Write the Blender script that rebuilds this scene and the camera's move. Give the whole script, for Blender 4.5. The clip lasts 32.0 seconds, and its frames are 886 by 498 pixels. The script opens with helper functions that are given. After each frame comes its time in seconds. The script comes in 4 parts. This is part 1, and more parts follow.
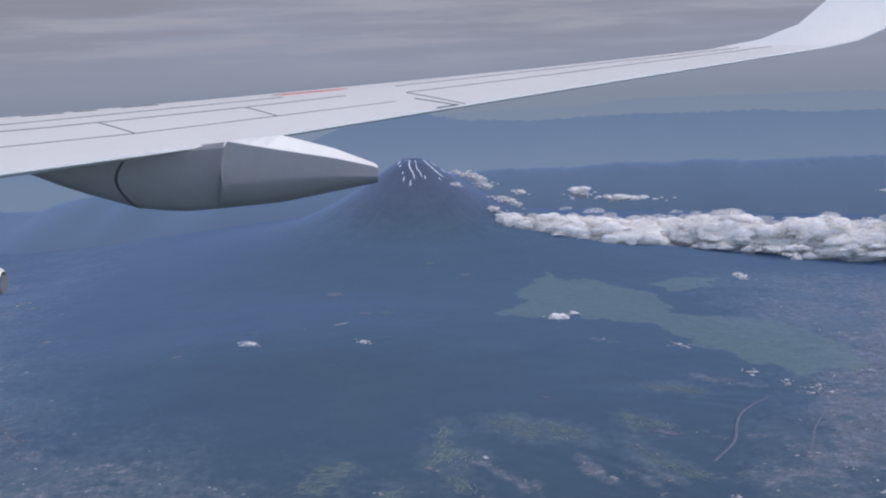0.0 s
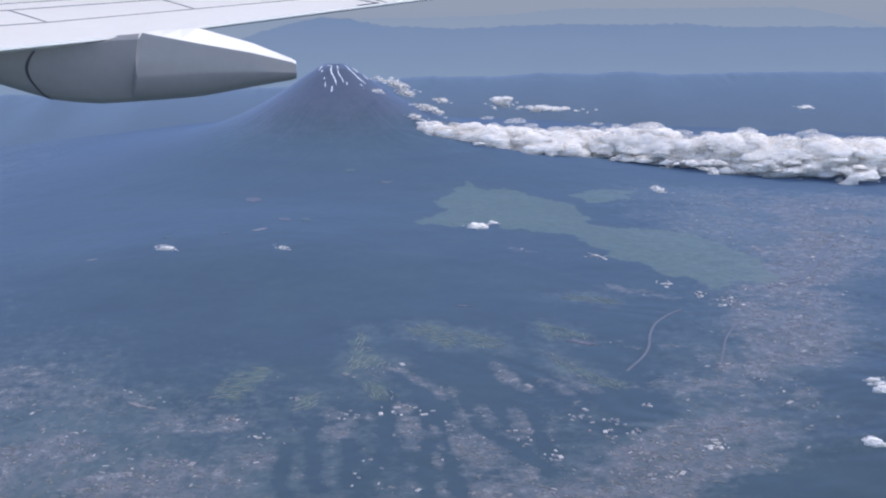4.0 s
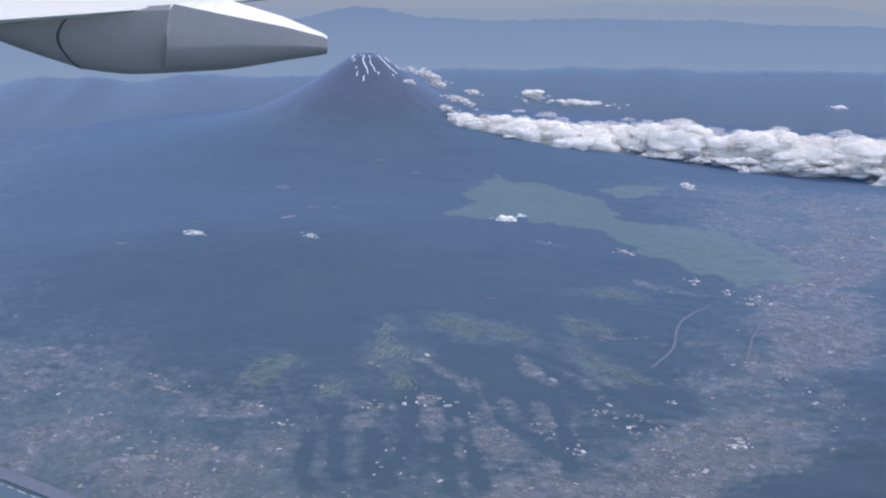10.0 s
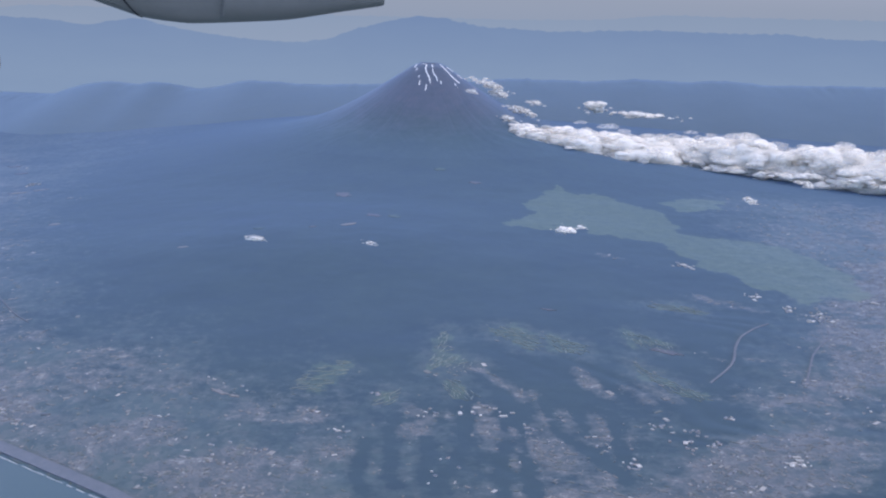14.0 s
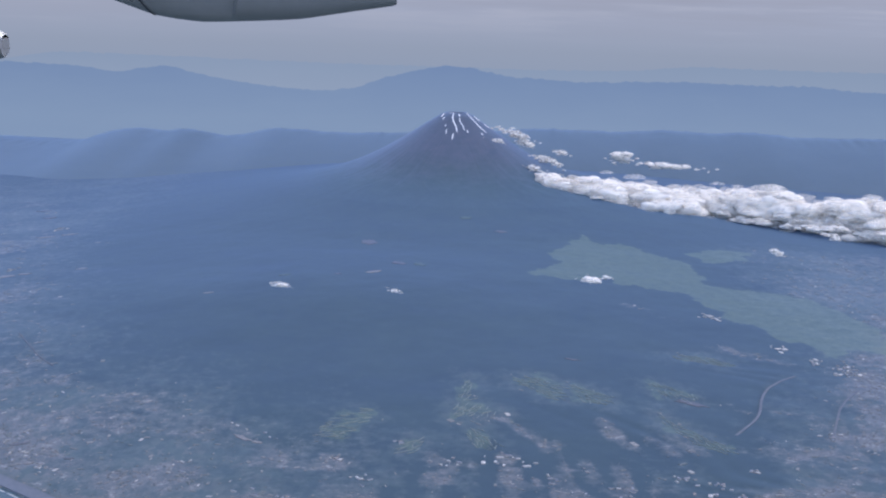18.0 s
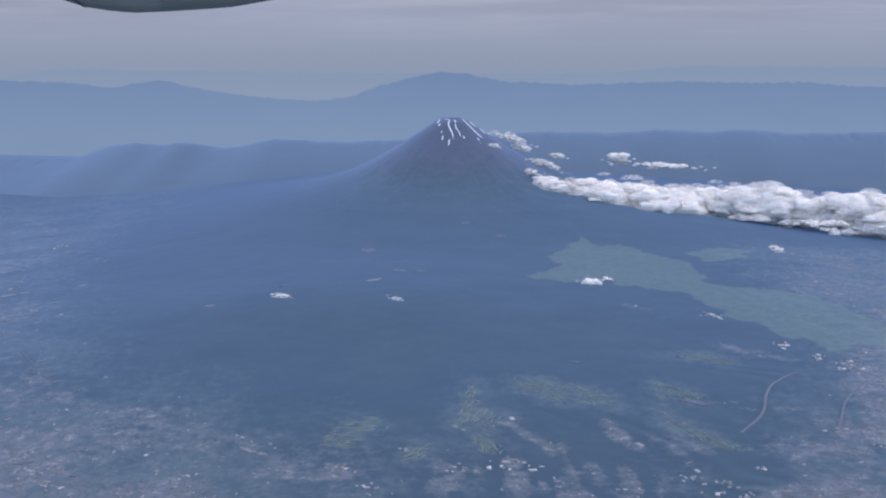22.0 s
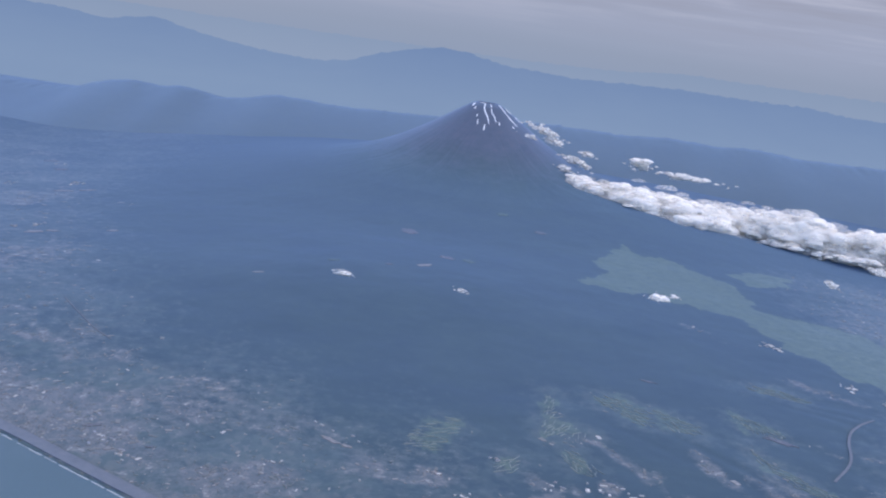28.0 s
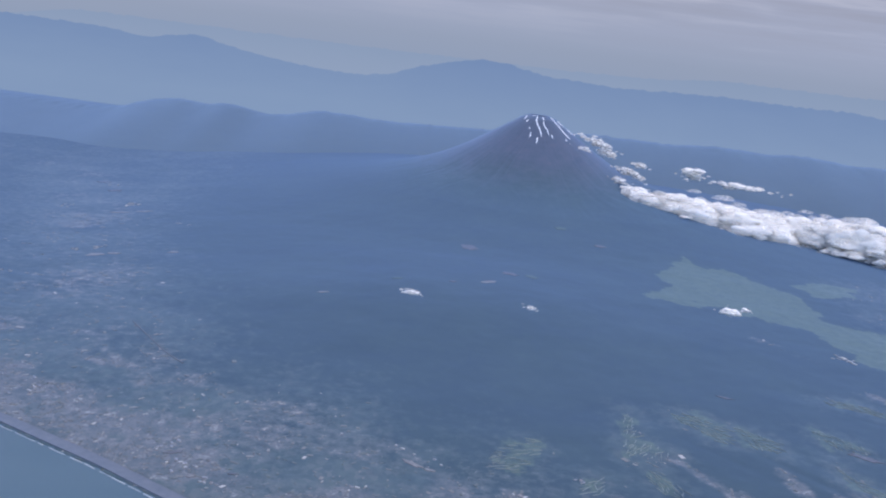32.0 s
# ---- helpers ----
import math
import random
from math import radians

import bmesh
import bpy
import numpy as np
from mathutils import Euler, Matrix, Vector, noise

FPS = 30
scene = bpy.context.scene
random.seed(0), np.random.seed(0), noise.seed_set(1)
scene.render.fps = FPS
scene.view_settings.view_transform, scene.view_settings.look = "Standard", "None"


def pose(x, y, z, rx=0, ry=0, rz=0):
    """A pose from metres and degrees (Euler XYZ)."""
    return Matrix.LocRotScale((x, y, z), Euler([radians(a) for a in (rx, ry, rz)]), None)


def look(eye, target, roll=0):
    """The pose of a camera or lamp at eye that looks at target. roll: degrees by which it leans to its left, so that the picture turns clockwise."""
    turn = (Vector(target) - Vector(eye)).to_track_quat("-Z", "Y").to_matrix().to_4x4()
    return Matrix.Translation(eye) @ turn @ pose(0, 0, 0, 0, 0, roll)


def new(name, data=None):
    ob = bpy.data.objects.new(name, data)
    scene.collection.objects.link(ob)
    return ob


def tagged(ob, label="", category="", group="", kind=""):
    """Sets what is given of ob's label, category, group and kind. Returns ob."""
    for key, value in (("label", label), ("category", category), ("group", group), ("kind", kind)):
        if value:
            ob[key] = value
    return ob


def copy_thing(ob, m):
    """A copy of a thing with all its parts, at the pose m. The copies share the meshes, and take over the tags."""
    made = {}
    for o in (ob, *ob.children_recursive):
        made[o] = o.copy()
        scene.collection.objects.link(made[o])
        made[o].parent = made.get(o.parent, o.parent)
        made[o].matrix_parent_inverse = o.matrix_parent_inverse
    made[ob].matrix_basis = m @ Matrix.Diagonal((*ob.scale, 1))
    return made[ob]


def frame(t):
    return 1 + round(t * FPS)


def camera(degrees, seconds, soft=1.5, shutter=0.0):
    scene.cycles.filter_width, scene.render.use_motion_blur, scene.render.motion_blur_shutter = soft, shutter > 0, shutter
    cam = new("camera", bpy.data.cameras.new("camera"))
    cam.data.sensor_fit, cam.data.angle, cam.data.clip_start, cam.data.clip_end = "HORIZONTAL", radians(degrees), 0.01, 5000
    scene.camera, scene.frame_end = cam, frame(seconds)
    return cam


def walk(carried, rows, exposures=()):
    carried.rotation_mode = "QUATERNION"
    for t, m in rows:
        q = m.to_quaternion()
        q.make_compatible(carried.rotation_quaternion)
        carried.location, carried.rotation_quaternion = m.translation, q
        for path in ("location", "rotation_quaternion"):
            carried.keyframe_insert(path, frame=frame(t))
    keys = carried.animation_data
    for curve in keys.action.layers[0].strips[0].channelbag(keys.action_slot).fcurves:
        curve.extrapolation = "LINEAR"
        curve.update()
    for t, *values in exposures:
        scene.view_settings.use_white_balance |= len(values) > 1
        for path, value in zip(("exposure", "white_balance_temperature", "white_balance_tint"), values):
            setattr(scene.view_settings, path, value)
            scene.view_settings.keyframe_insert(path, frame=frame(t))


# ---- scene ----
# One unit of the land stands for 20 m of the real country; the wing beside the camera is in metres at full scale,
# placed and shaped to fit the camera's view.
cam = camera(36.18, 32.0, soft=2.1)
PATH = [
    (0, (87.307, -2186.274, 343.836), (85.356, -2087.241, 330.099), -2.07),
    (0.5, (87.308, -2186.272, 343.816), (86.311, -2087.386, 328.966), -3.20),
    (1, (87.315, -2186.274, 343.794), (88.928, -2087.989, 325.420), -1.88),
    (1.5, (87.323, -2186.261, 343.776), (88.490, -2087.940, 325.569), -2.26),
    (2, (87.307, -2186.256, 343.769), (90.236, -2088.040, 325.192), -1.08),
    (2.5, (87.308, -2186.281, 343.765), (90.114, -2088.026, 325.377), -0.49),
    (3, (87.302, -2186.275, 343.765), (90.282, -2088.078, 325.097), -0.20),
    (3.5, (87.314, -2186.272, 343.766), (90.920, -2088.208, 324.516), -0.39),
    (5.5, (87.348, -2186.256, 343.744), (91.404, -2089.313, 319.546), -0.23),
    (6, (87.347, -2186.285, 343.760), (90.107, -2088.937, 321.049), -0.21),
    (6.5, (87.348, -2186.269, 343.747), (88.967, -2088.876, 321.122), 0.19),
    (7, (87.339, -2186.283, 343.718), (89.142, -2088.792, 321.533), 0.33),
    (7.5, (87.338, -2186.266, 343.697), (89.333, -2088.722, 321.765), 0.40),
    (8, (87.337, -2186.250, 343.691), (89.539, -2088.680, 321.891), 0.90),
    (8.5, (87.336, -2186.290, 343.690), (89.576, -2088.692, 322.023), 1.03),
    (9, (87.335, -2186.252, 343.683), (89.062, -2088.581, 322.298), 0.83),
    (9.5, (87.335, -2186.233, 343.662), (88.939, -2088.535, 322.388), 0.82),
    (10, (87.336, -2186.214, 343.641), (89.091, -2088.490, 322.502), 0.80),
    (10.5, (87.357, -2186.224, 343.616), (89.015, -2088.448, 322.708), 0.99),
    (11, (87.361, -2186.223, 343.572), (88.810, -2088.366, 323.030), 0.92),
    (11.5, (87.359, -2186.237, 343.510), (88.579, -2088.279, 323.442), 1.00),
    (12, (87.357, -2186.251, 343.448), (88.456, -2088.203, 323.817), 1.01),
    (12.5, (87.364, -2186.205, 343.375), (88.521, -2088.069, 324.194), 1.14),
    (13, (87.369, -2186.249, 343.312), (88.487, -2088.079, 324.298), 1.31),
    (13.5, (87.399, -2186.172, 343.242), (87.170, -2088.236, 323.033), 1.48),
    (14, (87.399, -2186.260, 343.153), (84.797, -2088.418, 322.657), 1.41),
    (14.5, (87.395, -2186.259, 343.057), (83.595, -2088.317, 323.235), 1.33),
    (16.5, (87.482, -2186.282, 342.837), (83.688, -2087.977, 324.897), 1.91),
    (17, (87.496, -2186.258, 342.801), (83.324, -2087.913, 325.168), 1.86),
    (17.5, (87.522, -2186.254, 342.762), (83.015, -2087.863, 325.472), 1.75),
    (18, (87.544, -2186.253, 342.731), (82.956, -2087.818, 325.713), 1.82),
    (18.5, (87.559, -2186.255, 342.683), (83.289, -2087.715, 326.207), 1.71),
    (19, (87.578, -2186.230, 342.652), (84.513, -2087.591, 326.497), 1.68),
    (19.5, (87.605, -2186.226, 342.607), (85.856, -2087.434, 327.209), 1.85),
    (20, (87.632, -2186.256, 342.577), (84.392, -2087.490, 327.256), 1.53),
    (20.5, (87.659, -2186.265, 342.553), (82.539, -2087.624, 326.940), 1.09),
    (21, (87.791, -2186.193, 342.544), (82.965, -2087.629, 326.359), 1.13),
    (21.5, (87.881, -2186.153, 342.544), (79.245, -2087.981, 325.588), 0.05),
    (22, (88.071, -2186.198, 342.535), (83.471, -2087.685, 325.982), 0.09),
    (22.5, (87.765, -2186.322, 342.504), (82.963, -2087.265, 329.674), 1.74),
    (23, (87.789, -2186.200, 342.475), (83.808, -2087.150, 329.310), 3.41),
    (23.5, (85.347, -2185.308, 342.484), (79.765, -2086.600, 327.463), 5.29),
    (24, (71.350, -2180.199, 342.534), (66.174, -2081.665, 326.278), 6.04),
    (24.5, (53.690, -2173.753, 342.598), (49.928, -2075.333, 325.295), 6.44),
    (25, (35.936, -2167.272, 342.662), (33.763, -2069.006, 324.251), 7.00),
    (25.5, (18.276, -2160.826, 342.726), (17.560, -2062.568, 324.157), 7.37),
    (26.5, (-15.541, -2148.482, 342.848), (-15.499, -2050.193, 324.446), 7.52),
    (27.5, (-46.071, -2137.338, 342.959), (-45.271, -2039.018, 324.723), 7.67),
    (28, (-57.488, -2133.170, 343.000), (-56.541, -2034.849, 324.777), 8.04),
    (28.5, (-62.014, -2131.511, 343.000), (-61.192, -2033.129, 325.103), 8.15),
    (29, (-66.541, -2129.852, 343.000), (-66.205, -2031.449, 325.205), 7.56),
    (29.5, (-71.067, -2128.194, 343.000), (-71.160, -2029.777, 325.274), 7.16),
    (30, (-75.594, -2126.535, 343.000), (-75.912, -2028.088, 325.449), 7.25),
    (30.5, (-80.120, -2124.876, 343.000), (-80.533, -2026.395, 325.641), 7.48),
    (31, (-84.646, -2123.217, 343.000), (-85.190, -2024.764, 325.488), 7.30),
    (31.5, (-89.173, -2121.558, 343.000), (-89.883, -2023.169, 325.136), 7.02),
    (32, (-93.699, -2119.900, 343.000), (-95.112, -2021.501, 325.229), 6.82),
]
walk(cam, [(t, look(eye, target, roll)) for t, eye, target, roll in PATH], [(0, -0.36, 6850, 10), (0.8, -0.16, 6900, 10), (3, 0.0, 6850, 10), (6, 0.07, 6900, 10), (12, 0.06, 6880, 10), (18, 0.02, 6700, 10), (22, -0.05, 6660, 10), (23, -0.12, 6660, 10), (25, -0.02, 6660, 10), (28, 0.04, 6610, 10), (32, 0.06, 6590, 10)])

# ---- daylight ----
SUN_ELEVATION, SUN_AZIMUTH = 68.0, 105.0   # azimuth clockwise from the way to the volcano
world = bpy.data.worlds.new("sky")
scene.world = world
world.use_nodes = True
sky = world.node_tree.nodes.new("ShaderNodeTexSky")
sky.sky_type, sky.sun_disc = "NISHITA", False
sky.sun_elevation, sky.sun_rotation = radians(SUN_ELEVATION), radians(SUN_AZIMUTH)
sky.altitude = 3000
sky.air_density, sky.dust_density, sky.ozone_density = 0.3, 6.0, 0.6
world.node_tree.links.new(sky.outputs[0], world.node_tree.nodes["Background"].inputs[0])
world.node_tree.nodes["Background"].inputs[1].default_value = 0.92
sun = new("sun", bpy.data.lights.new("sun", "SUN"))
sun.data.energy, sun.data.angle, sun.data.color = 0.85, radians(40), (1.0, 0.95, 0.88)
toward = Vector((math.sin(radians(SUN_AZIMUTH)), math.cos(radians(SUN_AZIMUTH)), math.tan(radians(SUN_ELEVATION))))
sun.matrix_world = look(toward * 900, (0, 0, 0))


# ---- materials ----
# Sheen tints that paint the haze over the land, one per cover
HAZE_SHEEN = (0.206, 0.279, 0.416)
TOWN_HAZE_SHEEN = (0.372, 0.400, 0.486)
FIELD_HAZE_SHEEN = (0.292, 0.372, 0.508)
CONE_HAZE_SHEEN = (0.264, 0.358, 0.512)


def material(name, rough=0.9, sheen=0.0, metal=0.0, coat=0.0):
    """A node material, where sheen stands in for haze; returns it with its tree and its shader."""
    m = bpy.data.materials.new(name)
    m.use_nodes = True
    shader = m.node_tree.nodes["Principled BSDF"]
    shader.inputs["Roughness"].default_value = rough
    shader.inputs["Metallic"].default_value = metal
    shader.inputs["Specular IOR Level"].default_value = 0.1 if sheen else 0.4
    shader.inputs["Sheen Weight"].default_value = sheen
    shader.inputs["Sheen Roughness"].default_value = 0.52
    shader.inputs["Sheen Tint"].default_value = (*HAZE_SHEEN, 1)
    shader.inputs["Coat Weight"].default_value = coat
    return m, m.node_tree, shader


def add(tree, kind, **values):
    node = tree.nodes.new(kind)
    for key, value in values.items():
        if key in node.inputs:
            node.inputs[key].default_value = value
    return node


def noise_node(tree, scale, detail=4.0, rough=0.55, stretch=None):
    where = add(tree, "ShaderNodeTexCoord").outputs["Object"]
    if stretch:
        mapping = add(tree, "ShaderNodeMapping")
        mapping.inputs["Scale"].default_value = stretch
        tree.links.new(where, mapping.inputs[0])
        where = mapping.outputs[0]
    node = add(tree, "ShaderNodeTexNoise", Scale=scale, Detail=detail, Roughness=rough)
    tree.links.new(where, node.inputs["Vector"])
    return node.outputs["Fac"]


def ramp(tree, fac, stops):
    node = add(tree, "ShaderNodeValToRGB")
    el = node.color_ramp.elements
    while len(el) < len(stops):
        el.new(0.5)
    for e, (at, colour) in zip(el, stops):
        e.position, e.color = at, (*colour, 1) if len(colour) == 3 else colour
    tree.links.new(fac, node.inputs[0])
    return node.outputs[0]


def mix(tree, fac, a, b):
    node = add(tree, "ShaderNodeMix")
    node.data_type = "RGBA"
    for value, socket in ((fac, node.inputs[0]), (a, node.inputs[6]), (b, node.inputs[7])):
        if isinstance(value, (tuple, list)):
            socket.default_value = (*value, 1)
        elif isinstance(value, (int, float)):
            socket.default_value = value
        else:
            tree.links.new(value, socket)
    return node.outputs[2]


def maths(tree, what, a, b=0.0, clamp=False):
    node = add(tree, "ShaderNodeMath")
    node.operation, node.use_clamp = what, clamp
    for value, socket in ((a, node.inputs[0]), (b, node.inputs[1])):
        if isinstance(value, (int, float)):
            socket.default_value = value
        else:
            tree.links.new(value, socket)
    return node.outputs[0]


def bump(tree, shader, fac, strength, distance):
    node = add(tree, "ShaderNodeBump", Strength=strength, Distance=distance)
    tree.links.new(fac, node.inputs["Height"])
    tree.links.new(node.outputs[0], shader.inputs["Normal"])


def two_tone(name, a, b, scale, rough=0.85, sheen=0.0, relief=0.0, fine=6.0, by_piece=0.0, coat=0.0):
    """A surface of two tones: broad stains and fine grain, and by_piece a tone of its own for each object."""
    m, tree, shader = material(name, rough, sheen, coat=coat)
    broad, grain = noise_node(tree, scale), noise_node(tree, scale * fine, 6, 0.65)
    fac = maths(tree, "ADD", maths(tree, "MULTIPLY", broad, 0.6), maths(tree, "MULTIPLY", grain, 0.4))
    if by_piece:
        own = add(tree, "ShaderNodeObjectInfo").outputs["Random"]
        fac = maths(tree, "ADD", fac, maths(tree, "MULTIPLY", maths(tree, "SUBTRACT", own, 0.5), by_piece))
    tree.links.new(ramp(tree, fac, [(0.3, a), (0.7, b)]), shader.inputs["Base Color"])
    if relief:
        bump(tree, shader, grain, 0.6, relief)
    return m


def attribute(tree, name):
    node = add(tree, "ShaderNodeAttribute")
    node.attribute_name = name
    return node.outputs["Fac"]


def land_material(name):
    """Forest, with towns, fields, meadows and bare lava where the land's own cover says so; haze is painted on as
    sheen.
    """
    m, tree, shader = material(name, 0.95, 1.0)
    broad, grain, speck = noise_node(tree, 0.012, 5), noise_node(tree, 0.09, 6, 0.65), noise_node(tree, 0.9, 4, 0.7)
    mottle = noise_node(tree, 0.28, 5, 0.7)
    forest = ramp(tree, maths(tree, "ADD", maths(tree, "MULTIPLY", broad, 0.6), maths(tree, "MULTIPLY", grain, 0.4)),
                  [(0.3, (0.020, 0.036, 0.032)), (0.72, (0.034, 0.056, 0.042))])
    def cells(scale, stretch=None):
        """A tone of its own for each parcel of ground."""
        where = add(tree, "ShaderNodeTexCoord").outputs["Object"]
        if stretch:
            mapping = add(tree, "ShaderNodeMapping")
            mapping.inputs["Scale"].default_value = stretch
            tree.links.new(where, mapping.inputs[0])
            where = mapping.outputs[0]
        node = add(tree, "ShaderNodeTexVoronoi", Scale=scale)
        tree.links.new(where, node.inputs["Vector"])
        tone = add(tree, "ShaderNodeSeparateColor")
        tree.links.new(node.outputs["Color"], tone.inputs[0])
        return tone.outputs[0]

    crops = ramp(tree, cells(0.2, (1.0, 0.7, 1.0)), [(0.0, (0.036, 0.058, 0.044)), (0.5, (0.056, 0.078, 0.056)), (0.8, (0.088, 0.096, 0.074)), (1.0, (0.048, 0.070, 0.052))])
    blocks = maths(tree, "ADD", maths(tree, "MULTIPLY", cells(0.16, (1.0, 0.6, 1.0)), 0.26), maths(tree, "ADD", maths(tree, "MULTIPLY", cells(0.5), 0.18), maths(tree, "MULTIPLY", grain, 0.56)))
    roofs = ramp(tree, blocks, [(0.30, (0.038, 0.056, 0.050)), (0.43, (0.068, 0.080, 0.072)), (0.55, (0.100, 0.106, 0.096)), (0.66, (0.132, 0.134, 0.120)), (0.76, (0.26, 0.26, 0.235))])
    meadow = ramp(tree, maths(tree, "ADD", maths(tree, "MULTIPLY", grain, 0.6), maths(tree, "MULTIPLY", mottle, 0.4)), [(0.34, (0.050, 0.074, 0.048)), (0.48, (0.074, 0.104, 0.058)), (0.66, (0.092, 0.124, 0.068))])
    # Lava lifted and blued so the base colour carries part of the haze
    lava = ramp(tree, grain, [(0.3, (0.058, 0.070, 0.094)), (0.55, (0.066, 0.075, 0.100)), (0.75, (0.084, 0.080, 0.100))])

    def cover(which, spread, low, high):
        """Where the cover lies, with a frayed edge."""
        fray = maths(tree, "ADD", maths(tree, "SUBTRACT", grain, 0.5), maths(tree, "MULTIPLY", maths(tree, "SUBTRACT", mottle, 0.5), 0.4))
        fac = maths(tree, "ADD", attribute(tree, which), maths(tree, "MULTIPLY", fray, spread))
        node = add(tree, "ShaderNodeMapRange")
        tree.links.new(fac, node.inputs[0])
        node.inputs[1].default_value, node.inputs[2].default_value = low, high
        return node.outputs[0]

    farmed, built = cover("field", 1.2, 0.4, 1.0), cover("town", 1.2, 0.40, 0.85)
    colour = mix(tree, farmed, forest, crops)
    colour = mix(tree, built, colour, roofs)
    colour = mix(tree, cover("meadow", 0.8, 0.40, 0.75), colour, meadow)
    # Upper flank gets a paler sheen, painted haze rather than a ground cover
    flank_haze = cover("bare", 0.3, 0.0, 0.6)
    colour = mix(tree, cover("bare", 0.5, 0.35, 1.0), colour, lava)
    haze_tint = mix(tree, maths(tree, "MULTIPLY", farmed, 0.8), mix(tree, flank_haze, HAZE_SHEEN, CONE_HAZE_SHEEN), FIELD_HAZE_SHEEN)
    tree.links.new(mix(tree, maths(tree, "MULTIPLY", built, 0.6), haze_tint, TOWN_HAZE_SHEEN), shader.inputs["Sheen Tint"])
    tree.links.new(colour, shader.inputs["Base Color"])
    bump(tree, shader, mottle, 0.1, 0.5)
    return m


def cloud_material(name):
    """Dense cloud droplets: light wanders far inside before it comes out."""
    m, tree, shader = material(name, 1.0)
    tone = ramp(tree, noise_node(tree, 0.03, 5), [(0.3, (0.58, 0.545, 0.49)), (0.65, (0.65, 0.615, 0.555))])
    tree.links.new(tone, shader.inputs["Base Color"])
    shader.inputs["Specular IOR Level"].default_value = 0.0
    shader.inputs["Subsurface Weight"].default_value = 1.0
    shader.inputs["Subsurface Radius"].default_value = (1.0, 1.0, 1.0)
    shader.inputs["Subsurface Scale"].default_value = 45.0
    bump(tree, shader, noise_node(tree, 0.16, 8, 0.6), 0.3, 3.0)
    return m


def wisp_material(name, thin, thick, scale, low=0.35, high=0.6):
    """Thin cloud: light passes into it and through, and the skin is torn by fine noise."""
    m = bpy.data.materials.new(name)
    m.use_nodes = True
    tree = m.node_tree
    tree.nodes.remove(tree.nodes["Principled BSDF"])
    puffs = noise_node(tree, scale, 8, 0.65)
    tone = ramp(tree, noise_node(tree, scale * 0.4, 5), [(0.3, (0.94, 0.905, 0.85)), (0.65, (0.985, 0.955, 0.90))])
    skin, inner, body, gap, whole = (add(tree, "ShaderNode" + k) for k in ("BsdfDiffuse", "BsdfTranslucent", "MixShader", "BsdfTransparent", "MixShader"))
    tree.links.new(tone, skin.inputs[0])
    tree.links.new(tone, inner.inputs[0])
    body.inputs[0].default_value = 0.5
    tree.links.new(skin.outputs[0], body.inputs[1])
    tree.links.new(inner.outputs[0], body.inputs[2])
    tree.links.new(ramp(tree, puffs, [(low, (thin, thin, thin)), (high, (thick, thick, thick))]), whole.inputs[0])
    tree.links.new(gap.outputs[0], whole.inputs[1])
    tree.links.new(body.outputs[0], whole.inputs[2])
    tree.links.new(whole.outputs[0], tree.nodes["Material Output"].inputs[0])
    return m


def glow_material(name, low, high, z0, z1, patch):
    """Haze of a far ridge put into emission: two glowing tones from foot to crest, with faint patches."""
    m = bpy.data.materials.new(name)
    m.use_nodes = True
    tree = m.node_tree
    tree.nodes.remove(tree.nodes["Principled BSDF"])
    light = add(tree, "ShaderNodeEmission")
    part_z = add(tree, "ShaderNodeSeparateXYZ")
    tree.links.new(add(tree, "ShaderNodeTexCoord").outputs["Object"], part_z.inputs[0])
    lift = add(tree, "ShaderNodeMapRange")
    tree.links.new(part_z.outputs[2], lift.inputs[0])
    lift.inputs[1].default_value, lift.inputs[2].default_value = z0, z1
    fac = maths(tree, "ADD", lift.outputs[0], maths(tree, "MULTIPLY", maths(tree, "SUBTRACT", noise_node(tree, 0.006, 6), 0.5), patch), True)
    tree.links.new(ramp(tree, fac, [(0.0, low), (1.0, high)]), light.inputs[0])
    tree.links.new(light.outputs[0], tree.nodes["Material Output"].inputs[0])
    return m


